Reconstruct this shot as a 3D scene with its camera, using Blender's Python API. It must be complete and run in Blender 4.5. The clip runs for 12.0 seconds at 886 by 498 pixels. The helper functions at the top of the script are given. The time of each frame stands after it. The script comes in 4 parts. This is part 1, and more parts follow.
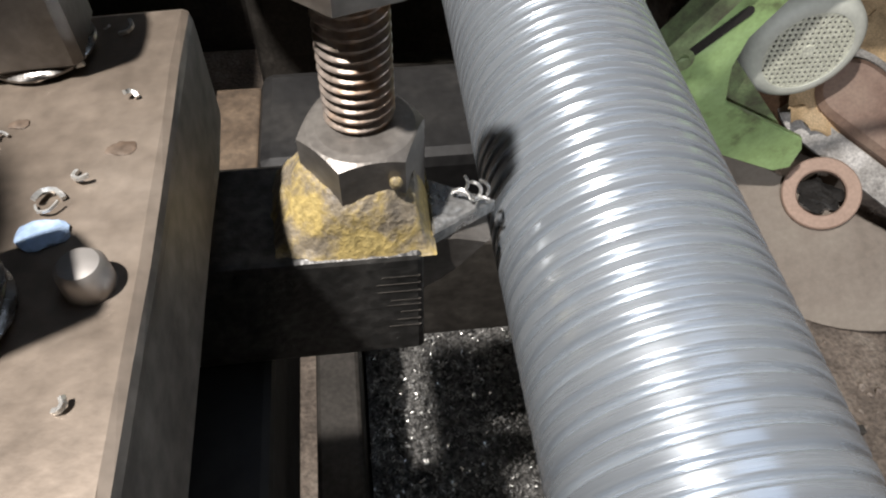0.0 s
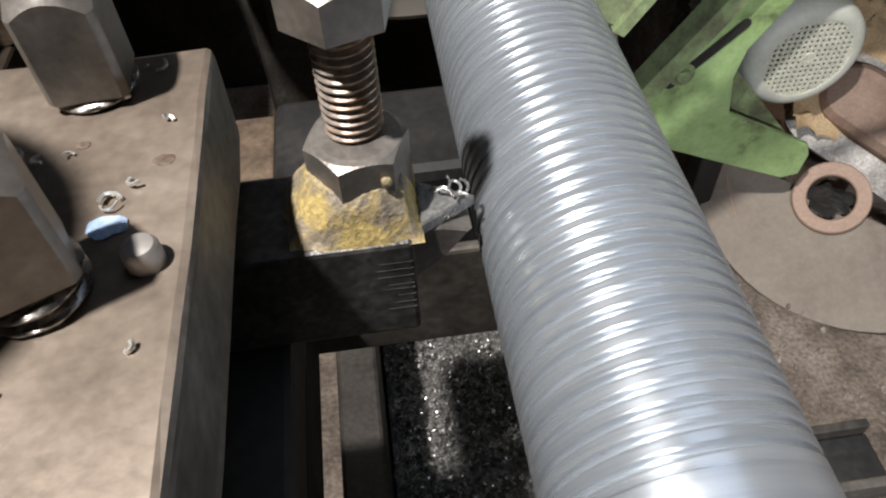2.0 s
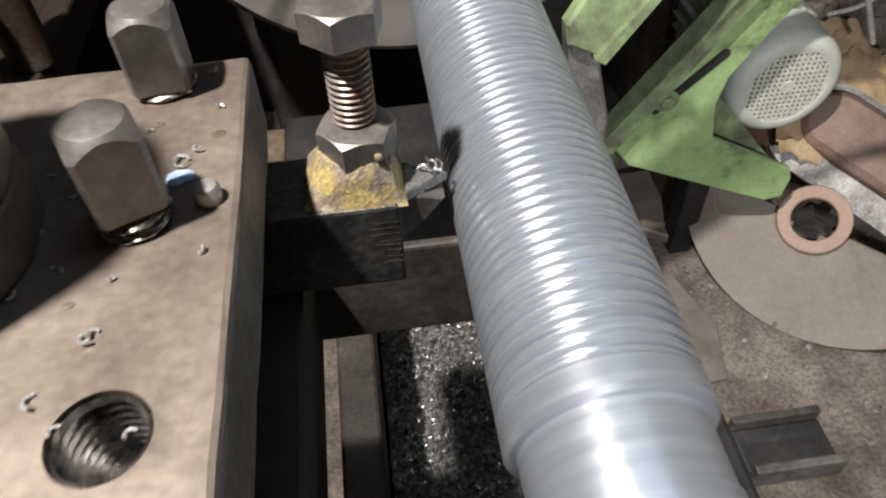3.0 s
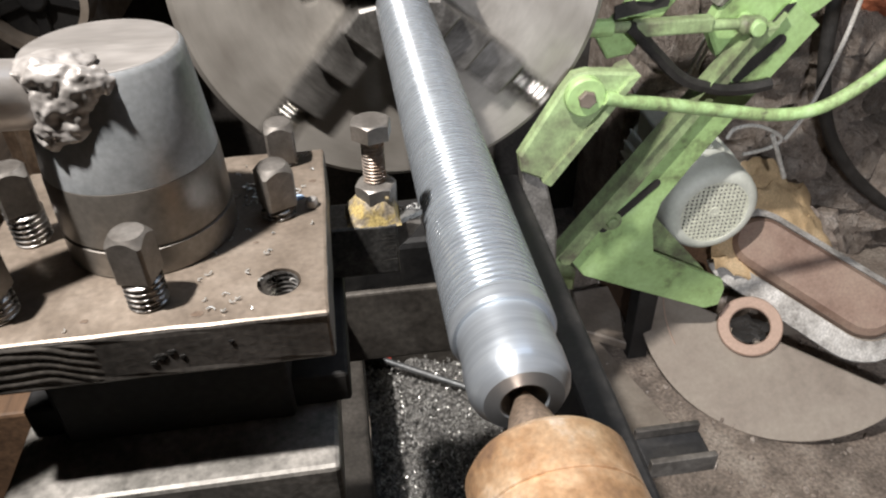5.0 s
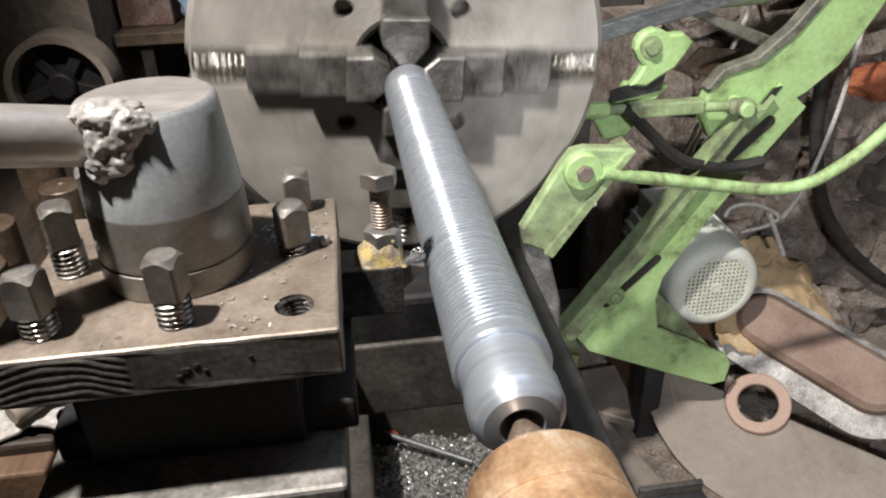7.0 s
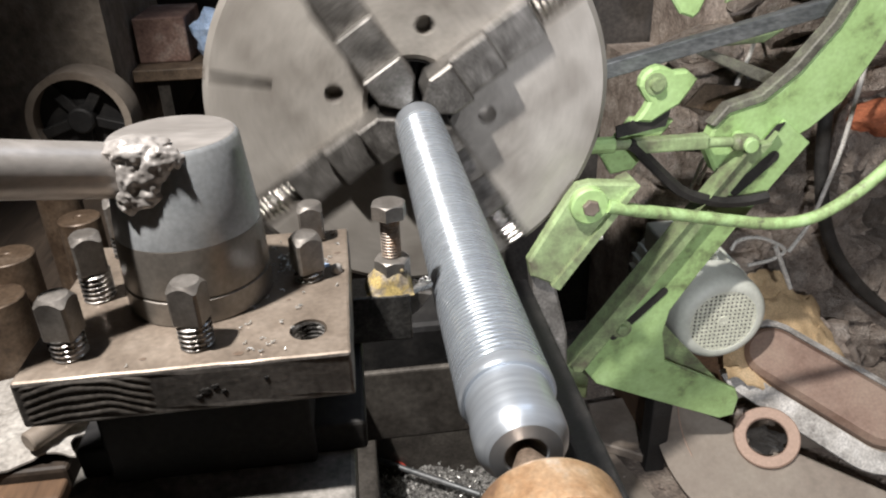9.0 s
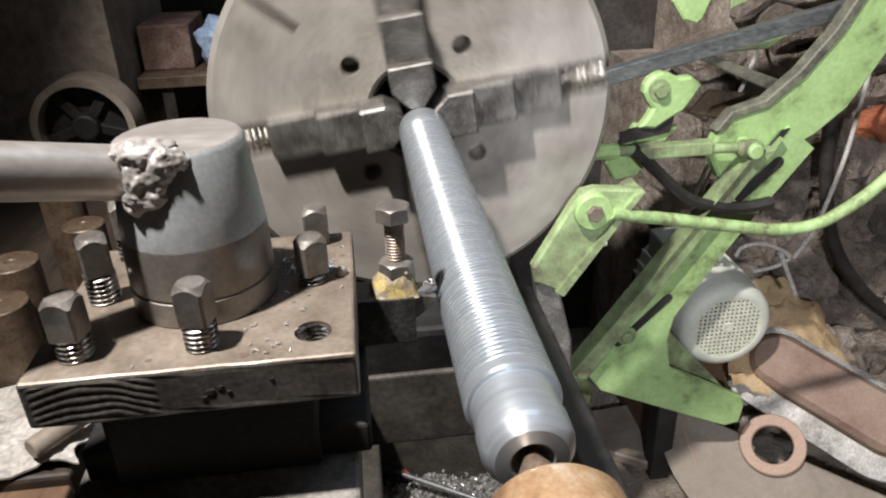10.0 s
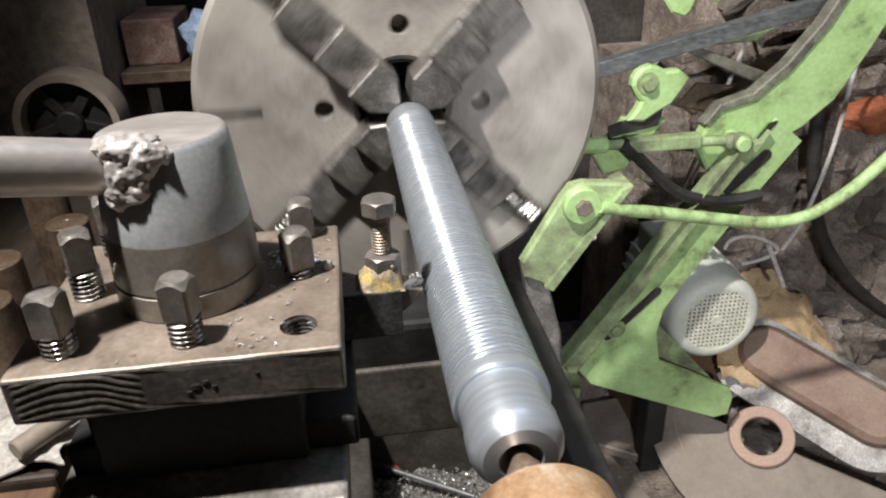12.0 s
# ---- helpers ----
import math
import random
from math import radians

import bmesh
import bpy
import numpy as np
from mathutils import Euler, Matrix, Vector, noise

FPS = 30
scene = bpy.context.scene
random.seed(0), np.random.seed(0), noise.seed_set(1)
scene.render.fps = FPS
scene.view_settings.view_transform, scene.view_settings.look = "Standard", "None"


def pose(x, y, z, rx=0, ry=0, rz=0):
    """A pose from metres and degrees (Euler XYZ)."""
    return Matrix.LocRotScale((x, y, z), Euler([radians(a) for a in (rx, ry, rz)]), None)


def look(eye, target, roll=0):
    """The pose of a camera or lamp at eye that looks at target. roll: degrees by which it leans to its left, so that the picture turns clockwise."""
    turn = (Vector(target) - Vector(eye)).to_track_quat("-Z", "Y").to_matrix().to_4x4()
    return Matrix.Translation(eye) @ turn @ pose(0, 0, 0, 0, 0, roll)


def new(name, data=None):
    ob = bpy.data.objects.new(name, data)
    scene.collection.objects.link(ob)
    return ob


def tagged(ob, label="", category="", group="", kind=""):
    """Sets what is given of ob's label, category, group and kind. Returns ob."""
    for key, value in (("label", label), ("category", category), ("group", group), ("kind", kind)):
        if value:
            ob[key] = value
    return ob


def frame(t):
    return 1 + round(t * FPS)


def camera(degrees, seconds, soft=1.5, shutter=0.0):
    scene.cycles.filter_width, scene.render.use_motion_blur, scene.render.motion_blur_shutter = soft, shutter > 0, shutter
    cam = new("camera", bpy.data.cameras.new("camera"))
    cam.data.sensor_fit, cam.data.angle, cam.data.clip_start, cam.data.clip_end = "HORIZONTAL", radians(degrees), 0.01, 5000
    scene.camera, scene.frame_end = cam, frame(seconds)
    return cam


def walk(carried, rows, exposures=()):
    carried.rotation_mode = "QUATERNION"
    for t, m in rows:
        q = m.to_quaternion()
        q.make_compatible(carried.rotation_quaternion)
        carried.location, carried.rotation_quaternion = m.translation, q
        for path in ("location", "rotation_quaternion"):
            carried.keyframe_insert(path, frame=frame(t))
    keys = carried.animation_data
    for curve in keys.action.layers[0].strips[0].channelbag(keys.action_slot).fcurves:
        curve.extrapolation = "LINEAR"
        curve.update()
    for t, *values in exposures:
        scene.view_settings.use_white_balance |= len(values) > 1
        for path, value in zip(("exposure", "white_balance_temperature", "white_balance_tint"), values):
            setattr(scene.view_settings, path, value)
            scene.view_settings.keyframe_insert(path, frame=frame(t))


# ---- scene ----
cam = camera(62.4, 12.0, soft=2.1, shutter=0.5)
AX = 0.85            # height of the spindle axis above the floor
FEED = 0.00263       # feed of the carriage, metres a second
SPIN = 243.7         # turn of the spindle, degrees a second
# seconds, eye x y, eye above the axis, yaw, pitch, roll
ROWS = [
    (0.0, -0.0481, 0.0193, 0.1153, -8.00, -51.81, 1.49),
    (0.5, -0.0476, 0.0172, 0.1171, -7.53, -51.76, 0.24),
    (1.0, -0.0455, 0.0154, 0.1200, -7.01, -51.47, -0.72),
    (1.5, -0.0449, 0.0131, 0.1240, -6.60, -51.33, -0.84),
    (2.0, -0.0444, 0.0038, 0.1291, -5.71, -49.98, -2.85),
    (2.5, -0.0430, -0.0107, 0.1369, -5.45, -49.03, -3.08),
    (4.5, -0.0539, -0.1623, 0.2186, -7.57, -40.08, -0.93),
    (5.0, -0.0594, -0.2000, 0.2318, -7.79, -36.98, -1.17),
    (5.5, -0.0607, -0.2230, 0.2336, -7.61, -34.32, -1.45),
    (6.0, -0.0604, -0.2345, 0.2307, -7.41, -32.27, -1.52),
    (6.5, -0.0638, -0.2364, 0.2273, -7.29, -30.83, -1.68),
    (7.0, -0.0621, -0.2353, 0.2270, -7.28, -29.91, -1.68),
    (9.0, -0.0632, -0.2474, 0.2355, -6.60, -27.47, -1.72),
    (9.5, -0.0656, -0.2480, 0.2341, -6.40, -27.05, -1.85),
    (10.0, -0.0641, -0.2464, 0.2334, -6.34, -26.88, -1.89),
    (10.5, -0.0638, -0.2451, 0.2326, -6.50, -26.91, -1.88),
    (11.0, -0.0626, -0.2449, 0.2342, -6.82, -26.99, -1.89),
    (11.5, -0.0628, -0.2422, 0.2333, -7.08, -27.22, -1.87),
    (12.0, -0.0618, -0.2420, 0.2332, -7.19, -27.40, -1.91),
]
walk(cam, [(t, pose(x, y, AX + z, 90 + pitch, 0, yaw) @ pose(0, 0, 0, 0, 0, roll)) for t, x, y, z, yaw, pitch, roll in ROWS],
     [(0.0, -0.28), (2.5, -0.25), (4.5, 0.0), (12.0, 0.0)])

# ---- light: a work lamp over the tool post, a second one behind the tailstock that lights the far side, and bluish world light as fill through an added roof opening ----
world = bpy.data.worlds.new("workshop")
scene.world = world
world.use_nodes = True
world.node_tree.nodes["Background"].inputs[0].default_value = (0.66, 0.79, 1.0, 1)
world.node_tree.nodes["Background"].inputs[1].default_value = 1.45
LAMP = Vector((-0.50, -0.09, 1.22 + AX))
bulb = bpy.data.lights.new("work_lamp_light", "SPOT")
bulb.energy, bulb.color, bulb.shadow_soft_size = 188, (1.0, 0.945, 0.895), 0.034
bulb.spot_size, bulb.spot_blend = radians(76), 0.45
new("work_lamp_light", bulb).matrix_world = look(LAMP, (0.38, 0.42, -0.2 + AX))
second = bpy.data.lights.new("second_lamp_light", "SPOT")
second.energy, second.color, second.shadow_soft_size = 74, (0.93, 0.94, 1.0), 0.03
second.spot_size, second.spot_blend = radians(44), 0.55
new("second_lamp_light", second).matrix_world = look((-0.02, -1.0, 0.40 + AX), (0.70, 0.77, -0.31 + AX))


# ---- materials ----
def material(name, colors, rough=0.5, metal=0.0, scale=40.0, fine=400.0, bump=0.15, rough_var=0.15, streak=None, grain=0.35, dist=0.001):
    """A surface of two or three colours in patches, with fine grain, uneven gloss and relief; streak stretches the patches."""
    m = bpy.data.materials.new(name)
    m.use_nodes = True
    nt = m.node_tree
    nd, ln = nt.nodes, nt.links
    bsdf = nd["Principled BSDF"]
    tc = nd.new("ShaderNodeTexCoord")
    mp = nd.new("ShaderNodeMapping")
    ln.new(tc.outputs["Object"], mp.inputs["Vector"])
    if streak:
        mp.inputs["Scale"].default_value = streak
    big = nd.new("ShaderNodeTexNoise")
    big.inputs["Scale"].default_value, big.inputs["Detail"].default_value, big.inputs["Roughness"].default_value = scale, 6, 0.65
    small = nd.new("ShaderNodeTexNoise")
    small.inputs["Scale"].default_value, small.inputs["Detail"].default_value = fine, 3
    ln.new(mp.outputs[0], big.inputs["Vector"])
    ln.new(mp.outputs[0], small.inputs["Vector"])
    ramp = nd.new("ShaderNodeValToRGB")
    n = len(colors)
    while len(ramp.color_ramp.elements) < n:
        ramp.color_ramp.elements.new(0.5)
    for i, c in enumerate(colors):
        ramp.color_ramp.elements[i].position = 0.34 + 0.34 * i / max(1, n - 1)
        ramp.color_ramp.elements[i].color = (*c, 1)
    ln.new(big.outputs["Fac"], ramp.inputs["Fac"])
    hsv = nd.new("ShaderNodeHueSaturation")
    val = nd.new("ShaderNodeMapRange")
    val.inputs["To Min"].default_value, val.inputs["To Max"].default_value = 1 - grain, 1 + grain
    val.inputs["From Min"].default_value, val.inputs["From Max"].default_value = 0.25, 0.75
    ln.new(small.outputs["Fac"], val.inputs["Value"])
    ln.new(val.outputs[0], hsv.inputs["Value"])
    ln.new(ramp.outputs["Color"], hsv.inputs["Color"])
    ln.new(hsv.outputs[0], bsdf.inputs["Base Color"])
    rr = nd.new("ShaderNodeMapRange")
    rr.inputs["From Min"].default_value, rr.inputs["From Max"].default_value = 0.3, 0.7
    rr.inputs["To Min"].default_value, rr.inputs["To Max"].default_value = max(0.05, rough - rough_var), min(1, rough + rough_var)
    ln.new(big.outputs["Fac"], rr.inputs["Value"])
    ln.new(rr.outputs[0], bsdf.inputs["Roughness"])
    bsdf.inputs["Metallic"].default_value = metal
    add = nd.new("ShaderNodeMath")
    add.operation = "MULTIPLY_ADD"
    add.inputs[1].default_value = 0.5
    ln.new(small.outputs["Fac"], add.inputs[0])
    ln.new(big.outputs["Fac"], add.inputs[2])
    bp = nd.new("ShaderNodeBump")
    bp.inputs["Strength"].default_value, bp.inputs["Distance"].default_value = bump, dist
    ln.new(add.outputs[0], bp.inputs["Height"])
    ln.new(bp.outputs[0], bsdf.inputs["Normal"])
    return m


THREAD_STEEL = material("cut_steel", [(0.44, 0.485, 0.54), (0.50, 0.55, 0.605), (0.55, 0.60, 0.655)], 0.27, 0.70, 420, 2200, 0.10, 0.03, (0.05, 1, 0.05), 0.06, 0.0003)
TURNED_STEEL = material("turned_steel", [(0.46, 0.505, 0.56), (0.52, 0.565, 0.62), (0.58, 0.63, 0.68)], 0.32, 0.72, 300, 1500, 0.02, 0.03, (0.05, 1, 0.05), 0.04, 0.0002)
for turned_surface in (THREAD_STEEL, TURNED_STEEL):
    bsdf = turned_surface.node_tree.nodes["Principled BSDF"]
    tangent = turned_surface.node_tree.nodes.new("ShaderNodeTangent")
    tangent.direction_type, tangent.axis = "RADIAL", "Y"
    turned_surface.node_tree.links.new(tangent.outputs[0], bsdf.inputs["Tangent"])
    bsdf.inputs["Anisotropic"].default_value, bsdf.inputs["Anisotropic Rotation"].default_value = 0.38, 0.25
DARK_BORE = material("scaled_steel", [(0.03, 0.03, 0.032), (0.07, 0.065, 0.06)], 0.5, 0.6, 60, 500)
CHUCK = material("worn_chuck_steel", [(0.35, 0.322, 0.29), (0.46, 0.432, 0.395), (0.54, 0.512, 0.47)], 0.45, 0.45, 14, 220, 0.10, 0.10, None, 0.12)
JAW = material("jaw_steel", [(0.16, 0.15, 0.14), (0.26, 0.25, 0.235), (0.36, 0.345, 0.33)], 0.45, 0.8, 40, 350, 0.2, 0.12)
TEETH = material("bright_screw_steel", [(0.6, 0.58, 0.55), (0.75, 0.73, 0.70)], 0.25, 1.0, 60, 300)
POST = material("oiled_post_steel", [(0.185, 0.15, 0.12), (0.255, 0.21, 0.17), (0.31, 0.262, 0.218)], 0.42, 0.45, 26, 420, 0.12, 0.12, None, 0.16)
POST_EDGE = material("flame_cut_steel", [(0.12, 0.11, 0.10), (0.165, 0.152, 0.14), (0.21, 0.195, 0.18)], 0.5, 0.5, 34, 300, 0.25, 0.10)
RIPPLE = material("scaled_ripples", [(0.10, 0.09, 0.08), (0.16, 0.146, 0.132)], 0.6, 0.3, 60, 400, 0.3)
# Bluish tone holds the cool lamp light on the hub's upper part.
HUB_LIT = material("brushed_hub_steel", [(0.36, 0.385, 0.405), (0.44, 0.465, 0.485), (0.51, 0.53, 0.545)], 0.40, 0.35, 20, 400, 0.12, 0.09, None, 0.14)
BAR = material("handled_bar_steel", [(0.38, 0.355, 0.335), (0.49, 0.465, 0.445)], 0.42, 0.6, 30, 300, 0.1, 0.1, (0.3, 1, 1), 0.12)
WELD = material("weld_metal", [(0.25, 0.232, 0.22), (0.34, 0.32, 0.305), (0.42, 0.40, 0.385)], 0.46, 0.25, 70, 500, 0.12, 0.08, None, 0.12)
BOLT = material("bolt_steel", [(0.14, 0.128, 0.116), (0.21, 0.195, 0.18), (0.29, 0.272, 0.25)], 0.42, 0.6, 55, 600, 0.15, 0.10, None, 0.14)
BOLT_THREAD = material("greased_thread", [(0.16, 0.15, 0.14), (0.40, 0.385, 0.37), (0.62, 0.60, 0.58)], 0.3, 0.9, 90, 500, 0.15)
RUSTY_THREAD = material("rusty_thread", [(0.30, 0.27, 0.25), (0.40, 0.33, 0.28), (0.50, 0.27, 0.12)], 0.45, 0.55, 70, 500, 0.25)
# Same hub in darker brown, which stands in for shade on its foot.
HUB_SHADED = material("shaded_hub_steel", [(0.17, 0.155, 0.138), (0.23, 0.212, 0.19), (0.29, 0.272, 0.25)], 0.38, 0.5, 24, 400, 0.12, 0.09, None, 0.14)
RUST_SPOT = material("rust_stain", [(0.12, 0.085, 0.062), (0.17, 0.13, 0.10)], 0.5, 0.1, 200, 900, 0.2)
RUST_HOT = material("orange_heat_stain", [(0.30, 0.14, 0.07), (0.40, 0.24, 0.14)], 0.6, 0.1, 200, 900, 0.2)
HOLDER = material("black_tool_steel", [(0.055, 0.055, 0.055), (0.09, 0.088, 0.085), (0.16, 0.155, 0.148)], 0.38, 0.6, 60, 500, 0.35)
CARBIDE = material("carbide_insert", [(0.34, 0.34, 0.34), (0.5, 0.5, 0.49)], 0.3, 0.8, 200, 900, 0.3)
PUTTY = material("yellow_paint_lump", [(0.16, 0.14, 0.115), (0.25, 0.21, 0.15), (0.40, 0.305, 0.115), (0.48, 0.375, 0.15)], 0.62, 0.0, 110, 900, 0.8)
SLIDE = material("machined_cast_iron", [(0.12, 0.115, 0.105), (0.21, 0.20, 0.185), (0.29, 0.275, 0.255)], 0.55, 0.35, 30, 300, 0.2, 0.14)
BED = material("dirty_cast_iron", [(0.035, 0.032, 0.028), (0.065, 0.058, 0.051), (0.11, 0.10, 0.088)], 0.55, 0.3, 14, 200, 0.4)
# Near-black wall colour that stands in for the shade beside the chuck.
WALL_SHADE = material("shade_dark_wall", [(0.022, 0.02, 0.018), (0.045, 0.04, 0.036), (0.08, 0.07, 0.062)], 0.85, 0.0, 8, 120, 0.6, 0.1)
RUSTY_STUB = material("rust_brown_bar", [(0.055, 0.036, 0.024), (0.10, 0.069, 0.046), (0.155, 0.118, 0.088)], 0.5, 0.3, 22, 260, 0.25, 0.12)
CARTON = material("faded_carton", [(0.13, 0.075, 0.06), (0.22, 0.14, 0.115), (0.36, 0.29, 0.25)], 0.8, 0.0, 18, 200, 0.3, 0.1)
GRIME = material("brown_grime", [(0.05, 0.034, 0.022), (0.10, 0.07, 0.046), (0.15, 0.108, 0.072)], 0.65, 0.0, 40, 300, 0.4, 0.1)
# Black iron, kept this deep to carry shade in recesses as well.
BLACK = material("black_iron_and_shade", [(0.008, 0.008, 0.009), (0.015, 0.0145, 0.0145), (0.030, 0.028, 0.026)], 0.62, 0.1, 20, 240, 0.3)
SLEEVE = material("rusty_tail_centre", [(0.25, 0.155, 0.10), (0.42, 0.255, 0.14), (0.53, 0.37, 0.235), (0.64, 0.54, 0.44)], 0.45, 0.45, 36, 420, 0.3, 0.12, None, 0.2)
CONE = material("worn_centre_point", [(0.27, 0.20, 0.15), (0.36, 0.28, 0.22)], 0.4, 0.6, 60, 500, 0.15)
GREEN = material("green_enamel", [(0.17, 0.21, 0.10), (0.36, 0.53, 0.22), (0.41, 0.60, 0.26), (0.46, 0.65, 0.31)], 0.48, 0.0, 14, 160, 0.25, 0.12, None, 0.10)
# Worn green paint, darkened further for the shade on the guard arm.
GREEN_WORN_SHADED = material("worn_shaded_green", [(0.15, 0.145, 0.10), (0.26, 0.33, 0.17), (0.38, 0.51, 0.25)], 0.55, 0.05, 22, 260, 0.3, 0.12, None, 0.15)
CHIPPED = material("chipped_green_paint", [(0.11, 0.10, 0.075), (0.30, 0.40, 0.18), (0.40, 0.58, 0.25), (0.47, 0.66, 0.32)], 0.5, 0.0, 42, 300, 0.4, 0.12, None, 0.12)
RIB = material("grimy_green_edge", [(0.09, 0.085, 0.07), (0.16, 0.155, 0.125), (0.24, 0.26, 0.18)], 0.6, 0.1, 30, 300, 0.4)
MOTOR = material("motor_grey_paint", [(0.58, 0.60, 0.53), (0.69, 0.71, 0.63), (0.73, 0.75, 0.67)], 0.5, 0.0, 12, 160, 0.08, 0.1, None, 0.06)
GRILL = material("grille_paint", [(0.66, 0.67, 0.56), (0.76, 0.77, 0.65)], 0.5, 0.0, 30, 300, 0.2)
GREY_BAR = material("mill_scale_bar", [(0.10, 0.105, 0.11), (0.17, 0.18, 0.185), (0.22, 0.225, 0.23)], 0.45, 0.5, 16, 240, 0.3, 0.1, (0.4, 1, 1))
RUST = material("rusted_sheet", [(0.18, 0.145, 0.115), (0.27, 0.228, 0.188), (0.34, 0.295, 0.245)], 0.62, 0.2, 9, 120, 0.18, 0.12, None, 0.10)
RUST_RED = material("red_rusted_sheet", [(0.19, 0.115, 0.085), (0.29, 0.20, 0.155), (0.36, 0.27, 0.21)], 0.6, 0.2, 9, 200, 0.3, 0.12, None, 0.14)
RING = material("rusty_pink_ring", [(0.38, 0.26, 0.20), (0.52, 0.37, 0.29)], 0.6, 0.15, 30, 200, 0.2, 0.12, None, 0.12)
BELT = material("whitish_strap", [(0.16, 0.145, 0.13), (0.46, 0.44, 0.41), (0.66, 0.64, 0.61)], 0.6, 0.0, 22, 260, 0.4)
CLOTH = material("tan_rag", [(0.40, 0.28, 0.155), (0.58, 0.42, 0.24), (0.66, 0.50, 0.31)], 0.85, 0.0, 14, 420, 0.6)
FLOOR = material("gritty_floor", [(0.11, 0.09, 0.075), (0.24, 0.195, 0.16), (0.36, 0.31, 0.26)], 0.8, 0.0, 10, 150, 0.9, 0.1, None, 0.45, 0.006)
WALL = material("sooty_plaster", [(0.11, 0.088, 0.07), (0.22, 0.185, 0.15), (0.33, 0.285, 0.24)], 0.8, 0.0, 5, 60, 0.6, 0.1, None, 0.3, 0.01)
STONE = material("brown_rubble_stone", [(0.18, 0.14, 0.115), (0.34, 0.285, 0.24), (0.50, 0.44, 0.39)], 0.8, 0.0, 16, 150, 1.0, 0.1, None, 0.4, 0.006)
CHIP = material("steel_swarf", [(0.60, 0.60, 0.58), (0.82, 0.81, 0.78)], 0.3, 0.6, 300, 900, 0.2)
CHIP_BED = material("packed_swarf", [(0.06, 0.06, 0.06), (0.24, 0.235, 0.225), (0.50, 0.49, 0.47)], 0.5, 0.5, 160, 500, 1.0, 0.15, None, 0.5, 0.004)
CABLE = material("white_cable", [(0.55, 0.53, 0.48), (0.7, 0.68, 0.63)], 0.5, 0.0, 30, 300)
# Black of the rubber parts, used for painted shade on the frame too.
RUBBER_AND_SHADE = material("black_rubber_and_shade", [(0.018, 0.017, 0.016), (0.04, 0.037, 0.034)], 0.6, 0.0, 30, 300)
WOOD = material("brown_board", [(0.08, 0.045, 0.025), (0.16, 0.092, 0.05)], 0.7, 0.0, 14, 200, 0.4, 0.1, (1, 0.1, 1))
DARK_WOOD = material("dark_bench_board", [(0.022, 0.016, 0.012), (0.05, 0.035, 0.024)], 0.6, 0.0, 14, 200, 0.4, 0.1, (1, 0.1, 1))
REDTOOL = material("red_plastic", [(0.35, 0.04, 0.03), (0.45, 0.07, 0.05)], 0.5, 0.0, 40, 300)
BLUE_FLECK = material("pale_blue_paint", [(0.30, 0.42, 0.62), (0.42, 0.54, 0.72)], 0.5, 0.0, 90, 600)
ORANGE_STONE = material("orange_brick", [(0.30, 0.09, 0.04), (0.45, 0.15, 0.07)], 0.85, 0.0, 30, 200, 0.9, 0.1, None, 0.3, 0.004)
PAPER = material("pale_rag", [(0.18, 0.165, 0.145), (0.32, 0.30, 0.275), (0.44, 0.42, 0.39)], 0.85, 0.0, 18, 200, 0.8)


def varied(m, low, high):
    """Lets the brightness of pieces that share a material differ from piece to piece."""
    nd, ln = m.node_tree.nodes, m.node_tree.links
    info, rng = nd.new("ShaderNodeObjectInfo"), nd.new("ShaderNodeMapRange")
    rng.inputs["To Min"].default_value, rng.inputs["To Max"].default_value = low, high
    ln.new(info.outputs["Random"], rng.inputs["Value"])
    hsv = nd.new("ShaderNodeHueSaturation")
    bsdf = nd["Principled BSDF"]
    ln.new(bsdf.inputs["Base Color"].links[0].from_socket, hsv.inputs["Color"])
    ln.new(rng.outputs[0], hsv.inputs["Value"])
    ln.new(hsv.outputs[0], bsdf.inputs["Base Color"])
    return m


STONE_VARIED = varied(material("rubble_stone_piece", [(0.30, 0.238, 0.195), (0.47, 0.395, 0.335), (0.60, 0.535, 0.475)], 0.8, 0.0, 3, 22, 1.0, 0.1, None, 0.35, 0.05), 0.6, 1.45)

# ---- building helpers: coordinates are metres with z counted from the spindle axis ----
LOC = {}


def thing(name, loc, label, category, group="", kind=""):
    ob = tagged(new(name), label, category, group, kind)
    ob.location = (loc[0], loc[1], loc[2] + AX)
    LOC[ob.name] = Vector(loc)
    return ob


def part(name, bm, mat, parent, label="", smooth=False, kind=""):
    at = LOC[parent.name]
    bmesh.ops.translate(bm, verts=bm.verts, vec=-at)
    me = bpy.data.meshes.new(name)
    bm.to_mesh(me)
    bm.free()
    me.materials.append(mat)
    if smooth:
        me.set_sharp_from_angle(angle=radians(38))
        for p in me.polygons:
            p.use_smooth = True
    ob = new(name, me)
    ob.parent = parent
    LOC[ob.name] = at
    return tagged(ob, label, kind=kind)


def setting(name, bm, mat, label, smooth=False, kind="structure"):
    bmesh.ops.translate(bm, verts=bm.verts, vec=(0, 0, AX))
    me = bpy.data.meshes.new(name)
    bm.to_mesh(me)
    bm.free()
    me.materials.append(mat)
    for p in me.polygons:
        p.use_smooth = smooth
    ob = new(name, me)
    LOC[ob.name] = Vector((0, 0, -AX))
    return tagged(ob, label, kind=kind)


